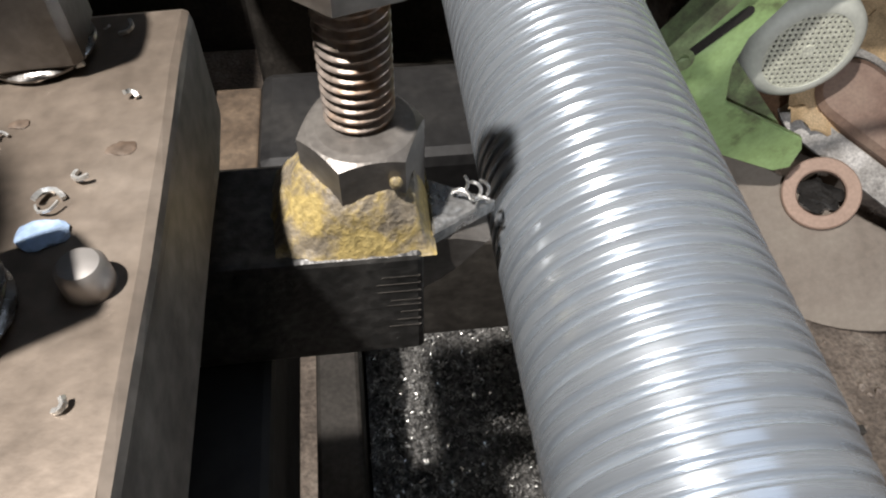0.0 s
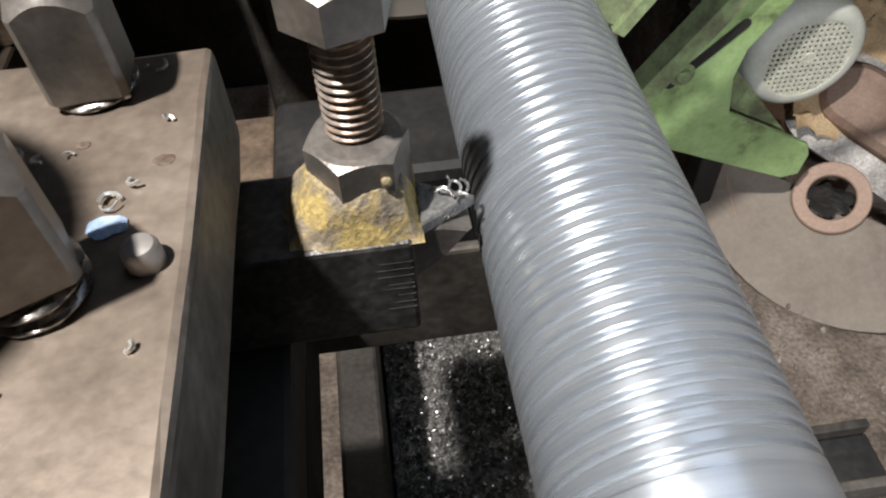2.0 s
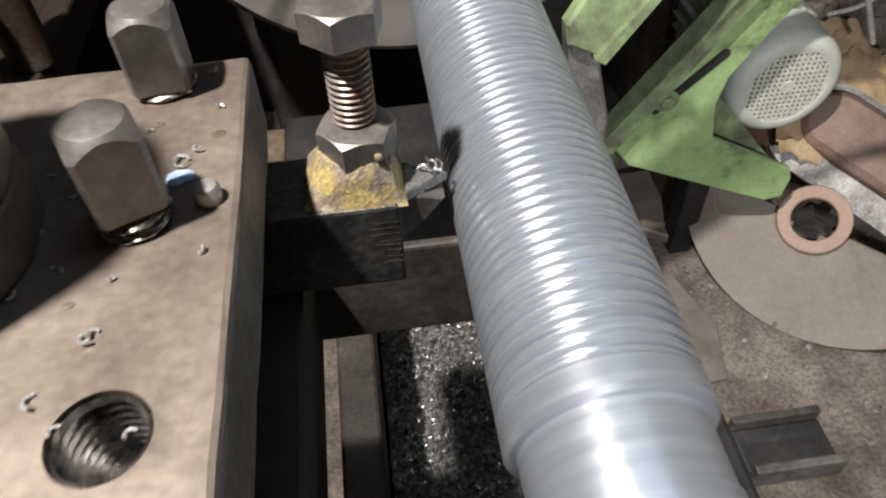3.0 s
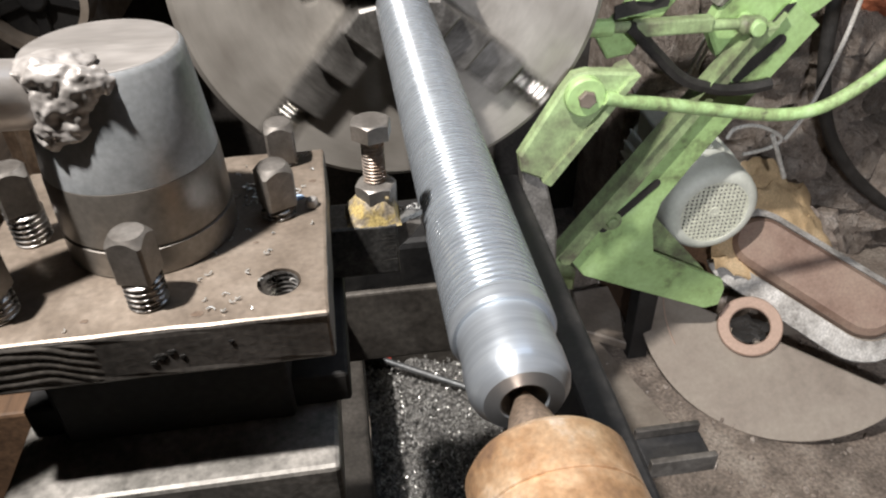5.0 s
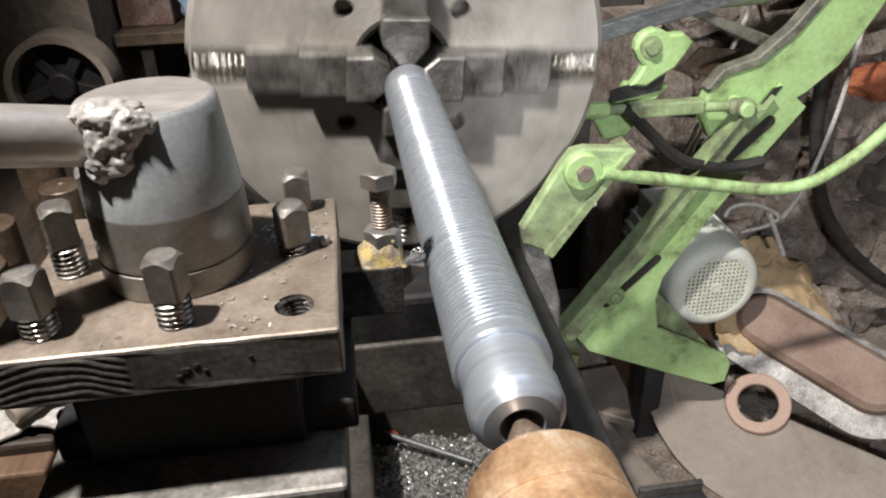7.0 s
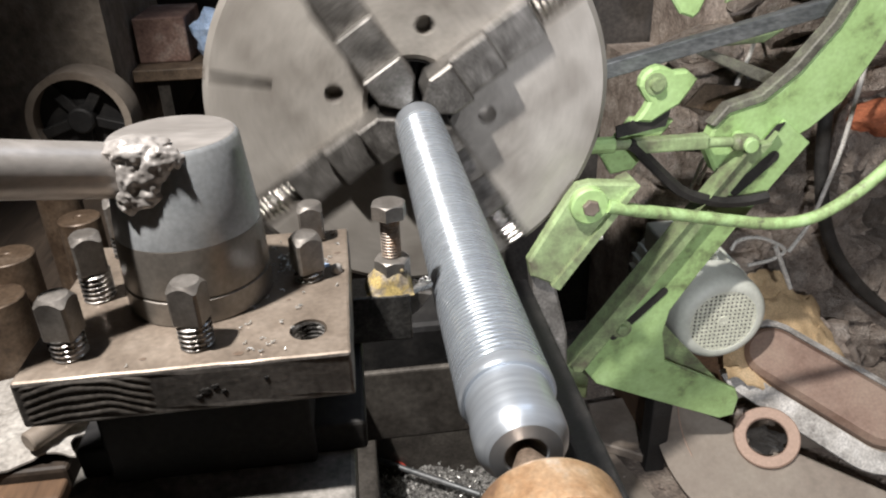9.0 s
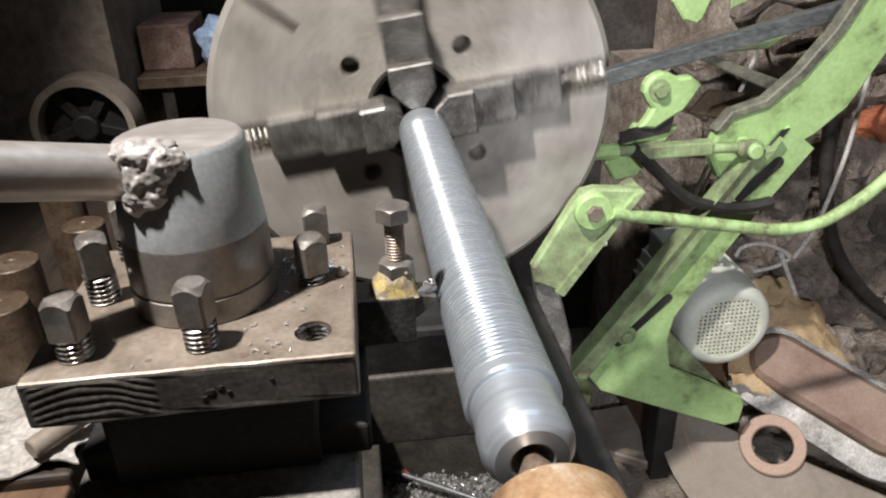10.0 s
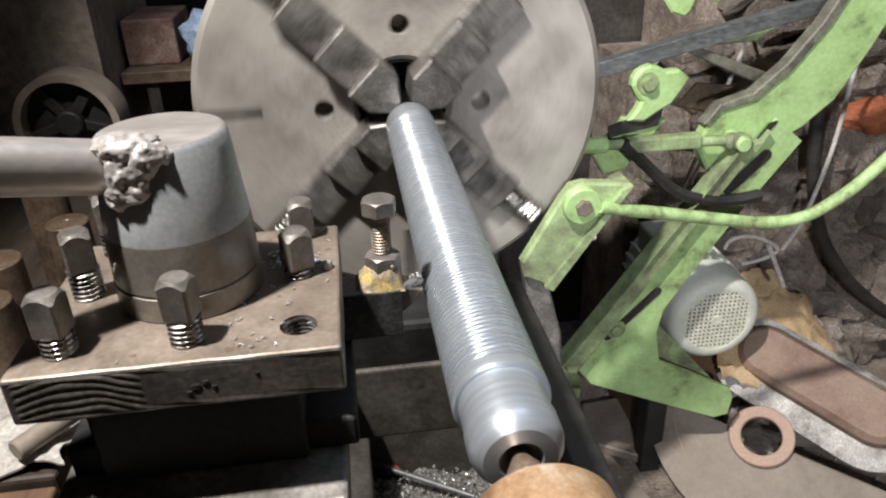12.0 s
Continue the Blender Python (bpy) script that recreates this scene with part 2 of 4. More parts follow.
def box(x0, x1, y0, y1, z0, z1, bevel=0.0, bm=None, turn=None):
    bm = bm or bmesh.new()
    m = Matrix.LocRotScale(((x0 + x1) / 2, (y0 + y1) / 2, (z0 + z1) / 2), None, (x1 - x0, y1 - y0, z1 - z0))
    vs = bmesh.ops.create_cube(bm, size=1, matrix=(turn or Matrix()) @ m)["verts"]
    if bevel:
        es = list({e for v in vs for e in v.link_edges})
        bmesh.ops.bevel(bm, geom=es, offset=bevel, segments=2, profile=0.5, affect="EDGES")
    return bm


def frame_of(d):
    d = Vector(d).normalized()
    a = d.orthogonal().normalized()
    return a, d.cross(a)


def turned(p0, p1, profile, seg=32, bm=None, caps=True, a=None):
    """A turned body on the line p0 to p1: profile of (distance along, radius)."""
    bm = bm or bmesh.new()
    p0, p1 = Vector(p0), Vector(p1)
    d = (p1 - p0).normalized()
    u, w = frame_of(d)
    if a is not None:
        u = Vector(a)
        w = d.cross(u)
    rings = []
    for s, r in profile:
        rings.append([bm.verts.new(p0 + d * s + (u * math.cos(2 * math.pi * k / seg) + w * math.sin(2 * math.pi * k / seg)) * r) for k in range(seg)])
    for q, n in zip(rings, rings[1:]):
        for k in range(seg):
            bm.faces.new((q[k], q[(k + 1) % seg], n[(k + 1) % seg], n[k]))
    if caps:
        bm.faces.new(rings[0][::-1])
        bm.faces.new(rings[-1])
    bmesh.ops.recalc_face_normals(bm, faces=bm.faces)
    return bm


def hexagon(x, y, z0, z1, r, turn, top=True):
    """An upright hexagon head with a turned chamfer above (and below unless top): r to its corners, turn in degrees."""
    bm = bmesh.new()
    seg, flat = 48, r * math.cos(math.pi / 6)
    rings = []
    for k in range(seg):
        t = 2 * math.pi * k / seg
        h = flat / math.cos((t % (math.pi / 3)) - math.pi / 6)
        a = t + radians(turn)
        drop = (h - flat * 0.97) * 0.62
        col = [(flat * 0.94, z0), (h, z0 + (0 if top else drop)), (h, z1 - drop), (flat * 0.97, z1), (flat * 0.80, z1 + 0.0002)]
        rings.append([bm.verts.new((x + q * math.cos(a), y + q * math.sin(a), z)) for q, z in col])
    for k in range(seg):
        e, f = rings[k], rings[(k + 1) % seg]
        for i in range(4):
            bm.faces.new((e[i], f[i], f[i + 1], e[i + 1]))
    bm.faces.new([e[-1] for e in rings])
    bm.faces.new([e[0] for e in rings][::-1])
    bmesh.ops.recalc_face_normals(bm, faces=bm.faces)
    return bm


def rod(p0, p1, r, seg=16, bm=None):
    n = (Vector(p1) - Vector(p0)).length
    b = min(r * 0.15, n * 0.1)
    return turned(p0, p1, [(0, r - b), (b, r), (n - b, r), (n, r - b)], seg, bm)


def tube(points, r, seg=8, bm=None, steps=6):
    """A smooth round tube through points."""
    bm = bm or bmesh.new()
    ps = [Vector(p) for p in points]
    path = []
    for i in range(len(ps) - 1):
        a, b, c, d = ps[max(i - 1, 0)], ps[i], ps[i + 1], ps[min(i + 2, len(ps) - 1)]
        for k in range(steps):
            t = k / steps
            path.append(0.5 * (2 * b + (c - a) * t + (2 * a - 5 * b + 4 * c - d) * t * t + (3 * b - a - 3 * c + d) * t ** 3))
    path.append(ps[-1])
    rings, u = [], None
    for i, p in enumerate(path):
        d = (path[min(i + 1, len(path) - 1)] - path[max(i - 1, 0)]).normalized()
        u = d.orthogonal().normalized() if u is None else (u - d * u.dot(d)).normalized()
        w = d.cross(u)
        rings.append([bm.verts.new(p + (u * math.cos(2 * math.pi * k / seg) + w * math.sin(2 * math.pi * k / seg)) * r) for k in range(seg)])
    for q, n in zip(rings, rings[1:]):
        for k in range(seg):
            bm.faces.new((q[k], q[(k + 1) % seg], n[(k + 1) % seg], n[k]))
    bm.faces.new(rings[0][::-1])
    bm.faces.new(rings[-1])
    return bm


def prism(outline, to3, depth, bevel=0.0):
    """A plate with the given outline; to3 turns (u, v, w) into a place, w from 0 to depth."""
    bm = bmesh.new()
    a = [bm.verts.new(to3(u, v, 0)) for u, v in outline]
    b = [bm.verts.new(to3(u, v, depth)) for u, v in outline]
    fs = [bm.faces.new(a[::-1]), bm.faces.new(b)]
    n = len(a)
    for i in range(n):
        bm.faces.new((a[i], a[(i + 1) % n], b[(i + 1) % n], b[i]))
    bmesh.ops.recalc_face_normals(bm, faces=bm.faces)
    if bevel:
        bmesh.ops.bevel(bm, geom=[e for f in fs for e in f.edges], offset=bevel, segments=1, affect="EDGES")
    return bm


def screw(p0, p1, r, pitch, depth, seg=24, hand=1, bm=None, per=4):
    """A threaded rod: the groove runs as one helix along the line p0 to p1."""
    bm = bm or bmesh.new()
    p0, p1 = Vector(p0), Vector(p1)
    n = (p1 - p0).length
    d = (p1 - p0) / n
    u, w = frame_of(d)
    count = max(2, int(n / pitch * per))
    rings = []
    for i in range(count + 1):
        s = n * i / count
        ring = []
        for k in range(seg):
            a = 2 * math.pi * k / seg
            ph = (s / pitch - hand * k / seg) % 1.0
            tri = 1 - abs(2 * ph - 1)
            x = min(1, max(0, (tri - 0.2) / 0.6))
            ring.append(bm.verts.new(p0 + d * s + (u * math.cos(a) + w * math.sin(a)) * (r - depth * x)))
        rings.append(ring)
    for q, m in zip(rings, rings[1:]):
        for k in range(seg):
            bm.faces.new((q[k], q[(k + 1) % seg], m[(k + 1) % seg], m[k]))
    bm.faces.new(rings[0][::-1])
    bm.faces.new(rings[-1])
    return bm


def lumps(centre, size, seed, detail=3, rough=0.35, freq=1.5):
    """An uneven rounded lump."""
    bm = bmesh.new()
    bmesh.ops.create_icosphere(bm, subdivisions=detail, radius=1)
    off = Vector((seed * 3.1, seed * 1.7, seed * 0.9))
    for v in bm.verts:
        k = 1 + rough * noise.fractal(v.co * freq + off, 1.0, 2.0, 4)
        v.co = Vector((v.co.x * size[0] * k + centre[0], v.co.y * size[1] * k + centre[1], v.co.z * size[2] * k + centre[2]))
    return bm


# ---- the lathe: bed, headstock ----
def build_bed():
    bed = thing("lathe_bed", (0.06, 0.3, -0.85), "dark oily cast-iron lathe bed with two ways", "machine bed")
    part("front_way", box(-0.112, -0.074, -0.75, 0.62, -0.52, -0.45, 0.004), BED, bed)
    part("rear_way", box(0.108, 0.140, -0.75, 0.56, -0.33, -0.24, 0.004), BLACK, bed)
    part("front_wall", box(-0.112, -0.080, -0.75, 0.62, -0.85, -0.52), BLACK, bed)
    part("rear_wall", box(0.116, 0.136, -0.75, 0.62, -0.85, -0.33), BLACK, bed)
    part("cross_rib", box(-0.075, 0.116, 0.62, 0.64, -0.85, -0.35), BED, bed)
    part("chip_tray", box(-0.075, 0.116, -0.70, 0.62, -0.66, -0.63), BLACK, bed)
    head = thing("headstock", (0, 0.9, -0.85), "dark grease-covered lathe headstock casting", "headstock")
    part("housing", box(-0.17, 0.15, 0.72, 1.05, -0.85, 0.10, 0.02), BED, head)
    part("spindle_nose", turned((0, 0.662, 0), (0, 0.73, 0), [(0, 0.085), (0.068, 0.085)], 40), BLACK, head, smooth=True)


build_bed()


# ---- chuck and the threaded shaft turn together ----
def build_chuck():
    chuck = thing("lathe_chuck", (0, 0.56, 0), "large worn four-jaw steel lathe chuck, turning", "chuck")
    bm = turned((0, 0.56, 0), (0, 0.66, 0), [(0.006, 0.050), (0.0, 0.056), (0.0, 0.222), (0.006, 0.229), (0.094, 0.229), (0.1, 0.222), (0.1, 0.05)], 96, caps=False)
    rings = 7
    seg = 96
    bm.verts.ensure_lookup_table()
    for k in range(seg):
        bm.faces.new((bm.verts[k], bm.verts[(rings - 1) * seg + k], bm.verts[(rings - 1) * seg + (k + 1) % seg], bm.verts[(k + 1) % seg]))
    bmesh.ops.recalc_face_normals(bm, faces=bm.faces)
    body = part("body", bm, CHUCK, chuck, smooth=True)
    cutter = bmesh.new()
    for k in range(4):
        turn = Matrix.Rotation(radians(90 * k), 4, "Y")
        box(0.03, 0.26, 0.54, 0.585, -0.018, 0.018, 0, cutter, turn)
        if k > 1:
            box(0.155, 0.26, 0.55, 0.60, -0.0045, 0.0045, 0, cutter, Matrix.Rotation(radians(90 * k + 45), 4, "Y"))
        for ang, rad, r in ((45, 0.088, 0.011),):
            p = Matrix.Rotation(radians(90 * k + ang), 4, "Y") @ Vector((rad, 0, 0))
            rod((p.x, 0.545, p.z), (p.x, 0.60, p.z), r, 16, cutter)
    bmesh.ops.translate(cutter, verts=cutter.verts, vec=-LOC[chuck.name])
    me = bpy.data.meshes.new("slots")
    cutter.to_mesh(me)
    cutter.free()
    tool = bpy.data.objects.new("slots", me)
    mod = body.modifiers.new("slots", "BOOLEAN")
    mod.operation, mod.object, mod.solver = "DIFFERENCE", tool, "EXACT"
    scene.collection.objects.link(tool)
    tool.parent = chuck
    bpy.context.view_layer.update()
    dg = bpy.context.evaluated_depsgraph_get()
    done = bpy.data.meshes.new_from_object(body.evaluated_get(dg))
    body.modifiers.clear()
    body.data = done
    bpy.data.objects.remove(tool)
    for k in range(4):
        turn = Matrix.Rotation(radians(90 * k), 4, "Y")
        bm = prism([(0.0150, -0.008), (0.034, -0.0235), (0.062, -0.0235), (0.062, 0.0235), (0.034, 0.0235), (0.0150, 0.008)], lambda u, v, w: turn @ Vector((u, 0.512 + w, v)), 0.072, 0.002)
        box(0.060, 0.110, 0.529, 0.584, -0.0235, 0.0235, 0.003, bm, turn)
        box(0.108, 0.166, 0.545, 0.584, -0.0235, 0.0235, 0.003, bm, turn)
        part("jaw", bm, JAW, chuck)
        p0, p1 = turn @ Vector((0.164, 0.573, 0)), turn @ Vector((0.223, 0.573, 0))
        part("jaw_screw", screw(p0, p1, 0.0145, 0.0068, 0.004, 20), TEETH, chuck, smooth=True)
    part("bore", turned((0, 0.562, 0), (0, 0.655, 0), [(0, 0.0485), (0.09, 0.0485), (0.091, 0.001)], 40, caps=False), BLACK, chuck, smooth=True)
    return chuck


def build_shaft():
    shaft = thing("threaded_shaft", (0, 0.25, 0), "bright steel shaft being cut with a screw thread", "shaft")
    pitch, r, deep, seg, per = FEED * 360 / SPIN, 0.025, 0.0012, 96, 18
    y0, y1 = 0.043, 0.455
    n = int((y1 - y0) / pitch * per)
    ys = np.linspace(y0, y1, n + 1)
    k = np.arange(seg)
    yy, kk = np.meshgrid(ys, k, indexing="ij")
    ph = (yy / pitch + kk / seg) % 1.0
    tri = 1 - np.abs(2 * ph - 1)
    groove = 0.5 - 0.5 * np.cos(np.pi * np.clip((tri - 0.50) / 0.44, 0, 1))
    ends = np.clip((yy - y0) / 0.003, 0, 1) * np.clip((y1 - yy) / 0.02, 0, 1)
    rng = np.random.default_rng(4)
    wob = rng.normal(0, 0.000012, groove.shape) * groove
    rr = r - deep * groove * ends + wob
    an = 2 * np.pi * kk / seg
    co = np.stack([rr * np.cos(an), yy - 0.25, rr * np.sin(an)], -1).reshape(-1, 3)
    i, j = np.meshgrid(np.arange(n), k, indexing="ij")
    a, b = i * seg + j, i * seg + (j + 1) % seg
    faces = np.stack([a, a + seg, b + seg, b], -1).reshape(-1, 4)
    me = bpy.data.meshes.new("thread")
    me.from_pydata(co.tolist(), [], faces.tolist())
    me.materials.append(THREAD_STEEL)
    for p in me.polygons:
        p.use_smooth = True
    ob = new("thread", me)
    ob.parent = shaft
    part("near_end", turned((0, 0.0, 0), (0, 1, 0), [(0.0002, 0.0082), (-0.0040, 0.0099), (-0.0046, 0.0106), (-0.0038, 0.0172), (0.0015, 0.0213), (0.0055, 0.0224), (0.0165, 0.0226), (0.0167, 0.0220), (0.0350, 0.0220), (0.0351, 0.0238), (0.0365, 0.0250), (0.0432, 0.0250)], 96, caps=False), TURNED_STEEL, shaft, "smooth turned shoulder", smooth=True)
    part("far_end", turned((0, 0, 0), (0, 1, 0), [(0.4548, 0.025), (0.484, 0.0248), (0.486, 0.0235), (0.50, 0.0165), (0.505, 0.0125)], 96, caps=False), TURNED_STEEL, shaft, smooth=True)
    part("driven_stub", turned((0, 0, 0), (0, 1, 0), [(0.503, 0.0128), (0.66, 0.0128)], 40), DARK_BORE, shaft, "dark unmachined stub held in the chuck", smooth=True)
    part("centre_hole", turned((0, 0, 0), (0, 1, 0), [(-0.0036, 0.0098), (0.0006, 0.0060), (0.004, 0.0040), (0.008, 0.002)], 40, caps=False), BOLT, shaft, smooth=True)
    return shaft


chuck = build_chuck()
shaft = build_shaft()


# ---- tailstock ----
def build_tailstock():
    ts = thing("tailstock", (0, -0.3, -0.2), "tailstock with a rusty orange live centre", "tailstock")
    part("centre_point", turned((0, 0, 0), (0, -1, 0), [(-0.004, 0.0006), (0.012, 0.0085), (0.034, 0.0155), (0.036, 0.0155)], 48), CONE, ts, "worn steel centre point", smooth=True)
    part("centre_body", turned((0, 0, 0), (0, -1, 0), [(0.0335, 0.004), (0.0335, 0.022), (0.036, 0.0285), (0.040, 0.0312), (0.0595, 0.0318), (0.0600, 0.0310), (0.0608, 0.0310), (0.0614, 0.0320), (0.074, 0.0322), (0.076, 0.033), (0.11, 0.033), (0.113, 0.030)], 96), SLEEVE, ts, "orange rusty live-centre body", smooth=True)
    bm = bmesh.new()
    for k in range(72):
        a = 2 * math.pi * k / 72
        box(-0.0007, 0.0007, -0.109, -0.077, 0.0326, 0.0338, 0, bm, Matrix.Rotation(a, 4, "Y"))
    part("knurl", bm, SLEEVE, ts)
    part("quill", rod((0, -0.112, 0), (0, -0.42, 0), 0.026, 40), SLIDE, ts, smooth=True)
    part("casting", box(-0.05, 0.05, -0.75, -0.40, -0.20, 0.05, 0.015), BED, ts)


build_tailstock()

CARRIED = []


# ---- carriage: cross slide, compound slide, tool post ----
def build_slides():
    cs = thing("cross_slide", (-0.05, 0.1, -0.20), "near-black cast-iron lathe saddle and cross slide", "lathe carriage")
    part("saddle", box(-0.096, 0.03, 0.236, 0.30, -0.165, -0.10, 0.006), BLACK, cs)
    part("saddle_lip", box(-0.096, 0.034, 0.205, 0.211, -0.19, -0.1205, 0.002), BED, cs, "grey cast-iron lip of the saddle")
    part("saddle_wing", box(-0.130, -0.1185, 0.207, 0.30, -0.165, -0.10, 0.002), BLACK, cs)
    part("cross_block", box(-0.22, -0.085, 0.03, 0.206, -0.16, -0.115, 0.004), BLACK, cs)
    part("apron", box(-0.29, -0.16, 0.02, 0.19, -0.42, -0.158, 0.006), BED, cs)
    # Black floor stands in for the shade in the gap behind the lip.
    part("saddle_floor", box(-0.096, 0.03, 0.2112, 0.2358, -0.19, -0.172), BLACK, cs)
    part("oil_slot", box(-0.1180, -0.0965, 0.209, 0.298, -0.16, -0.108, 0.001), GRIME, cs, "brown grimy slot in the saddle")
    top = thing("compound_slide", (-0.15, 0.06, -0.105), "machined cast-iron compound slide under the tool post", "tool slide")
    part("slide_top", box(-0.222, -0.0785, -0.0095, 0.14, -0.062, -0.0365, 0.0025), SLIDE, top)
    # Body is coloured black for the shade that the top plate throws.
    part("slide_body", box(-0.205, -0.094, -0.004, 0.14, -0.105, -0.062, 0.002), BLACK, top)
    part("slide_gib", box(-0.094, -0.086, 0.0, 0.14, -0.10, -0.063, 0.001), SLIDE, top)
    CARRIED.extend((cs, top))


def square_bolt(parent, x, y, top, tilt):
    """A square-headed clamping screw with a domed, turned-off top; its head's top lies at the height top."""
    bm = bmesh.new()
    seg, flat, low = 64, 0.0069, top - 0.0205
    cols = []
    for k in range(seg):
        t = 2 * math.pi * k / seg
        h = min(0.0090, flat / math.cos((t % (math.pi / 2)) - math.pi / 4))
        a = t + radians(tilt)
        drop = max(0.0004, (h - flat * 0.93) * 1.15)
        wear = 0.0003 * noise.noise(Vector((x * 90 + math.cos(t) * 2, y * 90 + math.sin(t) * 2, 0)))
        col = [(h * 0.9, low), (h, low + 0.0008), (h, top - drop - 0.0006 + wear), (h - 0.0005, top - drop + wear), (flat * 0.88, top - 0.0002 + wear), (flat * 0.55, top + 0.0002)]
        cols.append([bm.verts.new((x + q * math.cos(a), y + q * math.sin(a), z)) for q, z in col])
    for k in range(seg):
        e, f = cols[k], cols[(k + 1) % seg]
        for i in range(5):
            bm.faces.new((e[i], f[i], f[i + 1], e[i + 1]))
    bm.faces.new([e[-1] for e in cols])
    bm.faces.new([e[0] for e in cols][::-1])
    bmesh.ops.recalc_face_normals(bm, faces=bm.faces)
    head = part("clamp_bolt", bm, BOLT, parent, "square-headed steel clamping bolt", smooth=True)
    head.data.set_sharp_from_angle(angle=radians(22))
    part("bolt_thread", screw((x, y, 0.040), (x, y, low + 0.0005), 0.0078, 0.0026, 0.0015, 32, per=8), BOLT_THREAD, head, smooth=True)


def build_post():
    post = thing("tool_post", (-0.145, 0.06, -0.036), "square oiled steel tool post with clamping bolts", "tool post")
    bm = box(-0.2175, -0.0740, -0.0035, 0.1235, 0.0245, 0.0485, 0.0016)
    bmesh.ops.subdivide_edges(bm, edges=[e for e in bm.edges if e.calc_length() > 0.02], cuts=9, use_grid_fill=True)
    for v in bm.verts:
        edge = min(v.co.x + 0.2175, -0.0740 - v.co.x, v.co.y + 0.0035, 0.1235 - v.co.y)
        k = noise.fractal(v.co * 130, 1.0, 2.0, 3)
        if edge < 0.003 and min(0.0485 - v.co.z, v.co.z - 0.0245) < 0.0025:
            v.co += Vector((k, noise.noise(v.co * 200), k * 0.6)) * 0.0006
    for f in bm.faces:
        f.material_index = int(f.normal.z < 0.6)
    plate = part("top_plate", bm, POST, post, "oiled brown steel plate with nicked edges")
    plate.data.materials.append(POST_EDGE)
    # threaded hole that goes through the plate
    cutter = rod((-0.0935, 0.0177, 0.01), (-0.0935, 0.0177, 0.07), 0.0086, 40)
    bmesh.ops.translate(cutter, verts=cutter.verts, vec=-LOC[post.name])
    me = bpy.data.meshes.new("hole")
    cutter.to_mesh(me)
    cutter.free()
    tool = bpy.data.objects.new("hole", me)
    scene.collection.objects.link(tool)
    mod = plate.modifiers.new("hole", "BOOLEAN")
    mod.operation, mod.object, mod.solver = "DIFFERENCE", tool, "EXACT"
    tool.parent = post
    bpy.context.view_layer.update()
    dg = bpy.context.evaluated_depsgraph_get()
    done = bpy.data.meshes.new_from_object(plate.evaluated_get(dg))
    plate.modifiers.clear()
    plate.data = done
    bpy.data.objects.remove(tool)
    bm = bmesh.new()
    seg, per, pitch = 32, 4, 0.0023
    rings = []
    for i in range(40):
        z = 0.0475 - i * 0.022 / 39
        rings.append([bm.verts.new((-0.0935 + math.cos(2 * math.pi * k / seg) * (0.0083 - 0.001 * (1 - abs(2 * ((z / pitch + k / seg) % 1) - 1))), 0.0177 + math.sin(2 * math.pi * k / seg) * (0.0083 - 0.001 * (1 - abs(2 * ((z / pitch + k / seg) % 1) - 1))), z)) for k in range(seg)])
    for q, n in zip(rings, rings[1:]):
        for k in range(seg):
            bm.faces.new((q[k], n[k], n[(k + 1) % seg], q[(k + 1) % seg]))
    part("threaded_hole", bm, BOLT_THREAD, post, "rusty empty threaded hole", smooth=True)
    for x, y, r in ((-0.080, 0.092, 0.0019), (-0.094, 0.098, 0.0013), (-0.1235, 0.0035, 0.0024), (-0.104, 0.046, 0.0012), (-0.165, 0.006, 0.0016)):
        bm = lumps((x, y, 0.0486), (r, r * 0.7, 0.00018), 5, 3, 0.3)
        part("rust_spot", bm, RUST_SPOT, post, smooth=True)
    for x, z, r in ((-0.139, 0.0352, 0.0026), (-0.1345, 0.0372, 0.0018), (-0.142, 0.0325, 0.0015), (-0.131, 0.0345, 0.0013), (-0.112, 0.0392, 0.0011)):
        part("pit", lumps((x, -0.0035, z), (r, 0.00035, r * 0.8), 6, 3, 0.4), BLACK, post)
    # Core and lower plate are black in place of shade under the plate.
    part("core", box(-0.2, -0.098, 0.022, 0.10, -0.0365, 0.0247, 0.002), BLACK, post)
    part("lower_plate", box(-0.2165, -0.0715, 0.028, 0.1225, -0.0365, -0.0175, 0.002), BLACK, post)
    # ripples left by the torch on the front edge: a low relief of arched ridges
    bm = bmesh.new()
    bmesh.ops.create_grid(bm, x_segments=110, y_segments=60, size=1)
    for v in bm.verts:
        x, z = -0.1875 + 0.0285 * v.co.x, 0.0365 + 0.0108 * v.co.y
        ph = (z + 9.0 * (x + 0.190) ** 2 + 0.0016 * noise.noise(Vector((x * 70, z * 60, 2)))) / 0.0041
        fade = min(1, 6 * (1 - abs(v.co.x))) * min(1, 8 * (1 - abs(v.co.y)))
        ridge = (0.5 + 0.5 * math.sin(2 * math.pi * ph)) ** 0.6
        v.co = Vector((x, -0.00335 - fade * (0.00020 + 0.00034 * ridge), z))
    part("torch_ripples", bm, RIPPLE, post, "rippled flame-cut edge", smooth=True)
    for x, y, top, tilt in ((-0.1425, 0.0143, 0.0815, 32), (-0.0945, 0.067, 0.0740, 70), (-0.0940, 0.1135, 0.0705, 49), (-0.1985, 0.065, 0.0845, 67), (-0.1975, 0.0153, 0.0795, 36), (-0.196, 0.112, 0.083, 60)):
        square_bolt(post, x, y, top, tilt)
    part("rivet", turned((-0.0801, 0.0703, 0.0484), (-0.0801, 0.0703, 0.06), [(0, 0.0029), (0.0034, 0.0028), (0.0042, 0.0022), (0.0044, 0.0012)], 24), BAR, post, "worn rivet head", smooth=True)
    CARRIED.append(post)


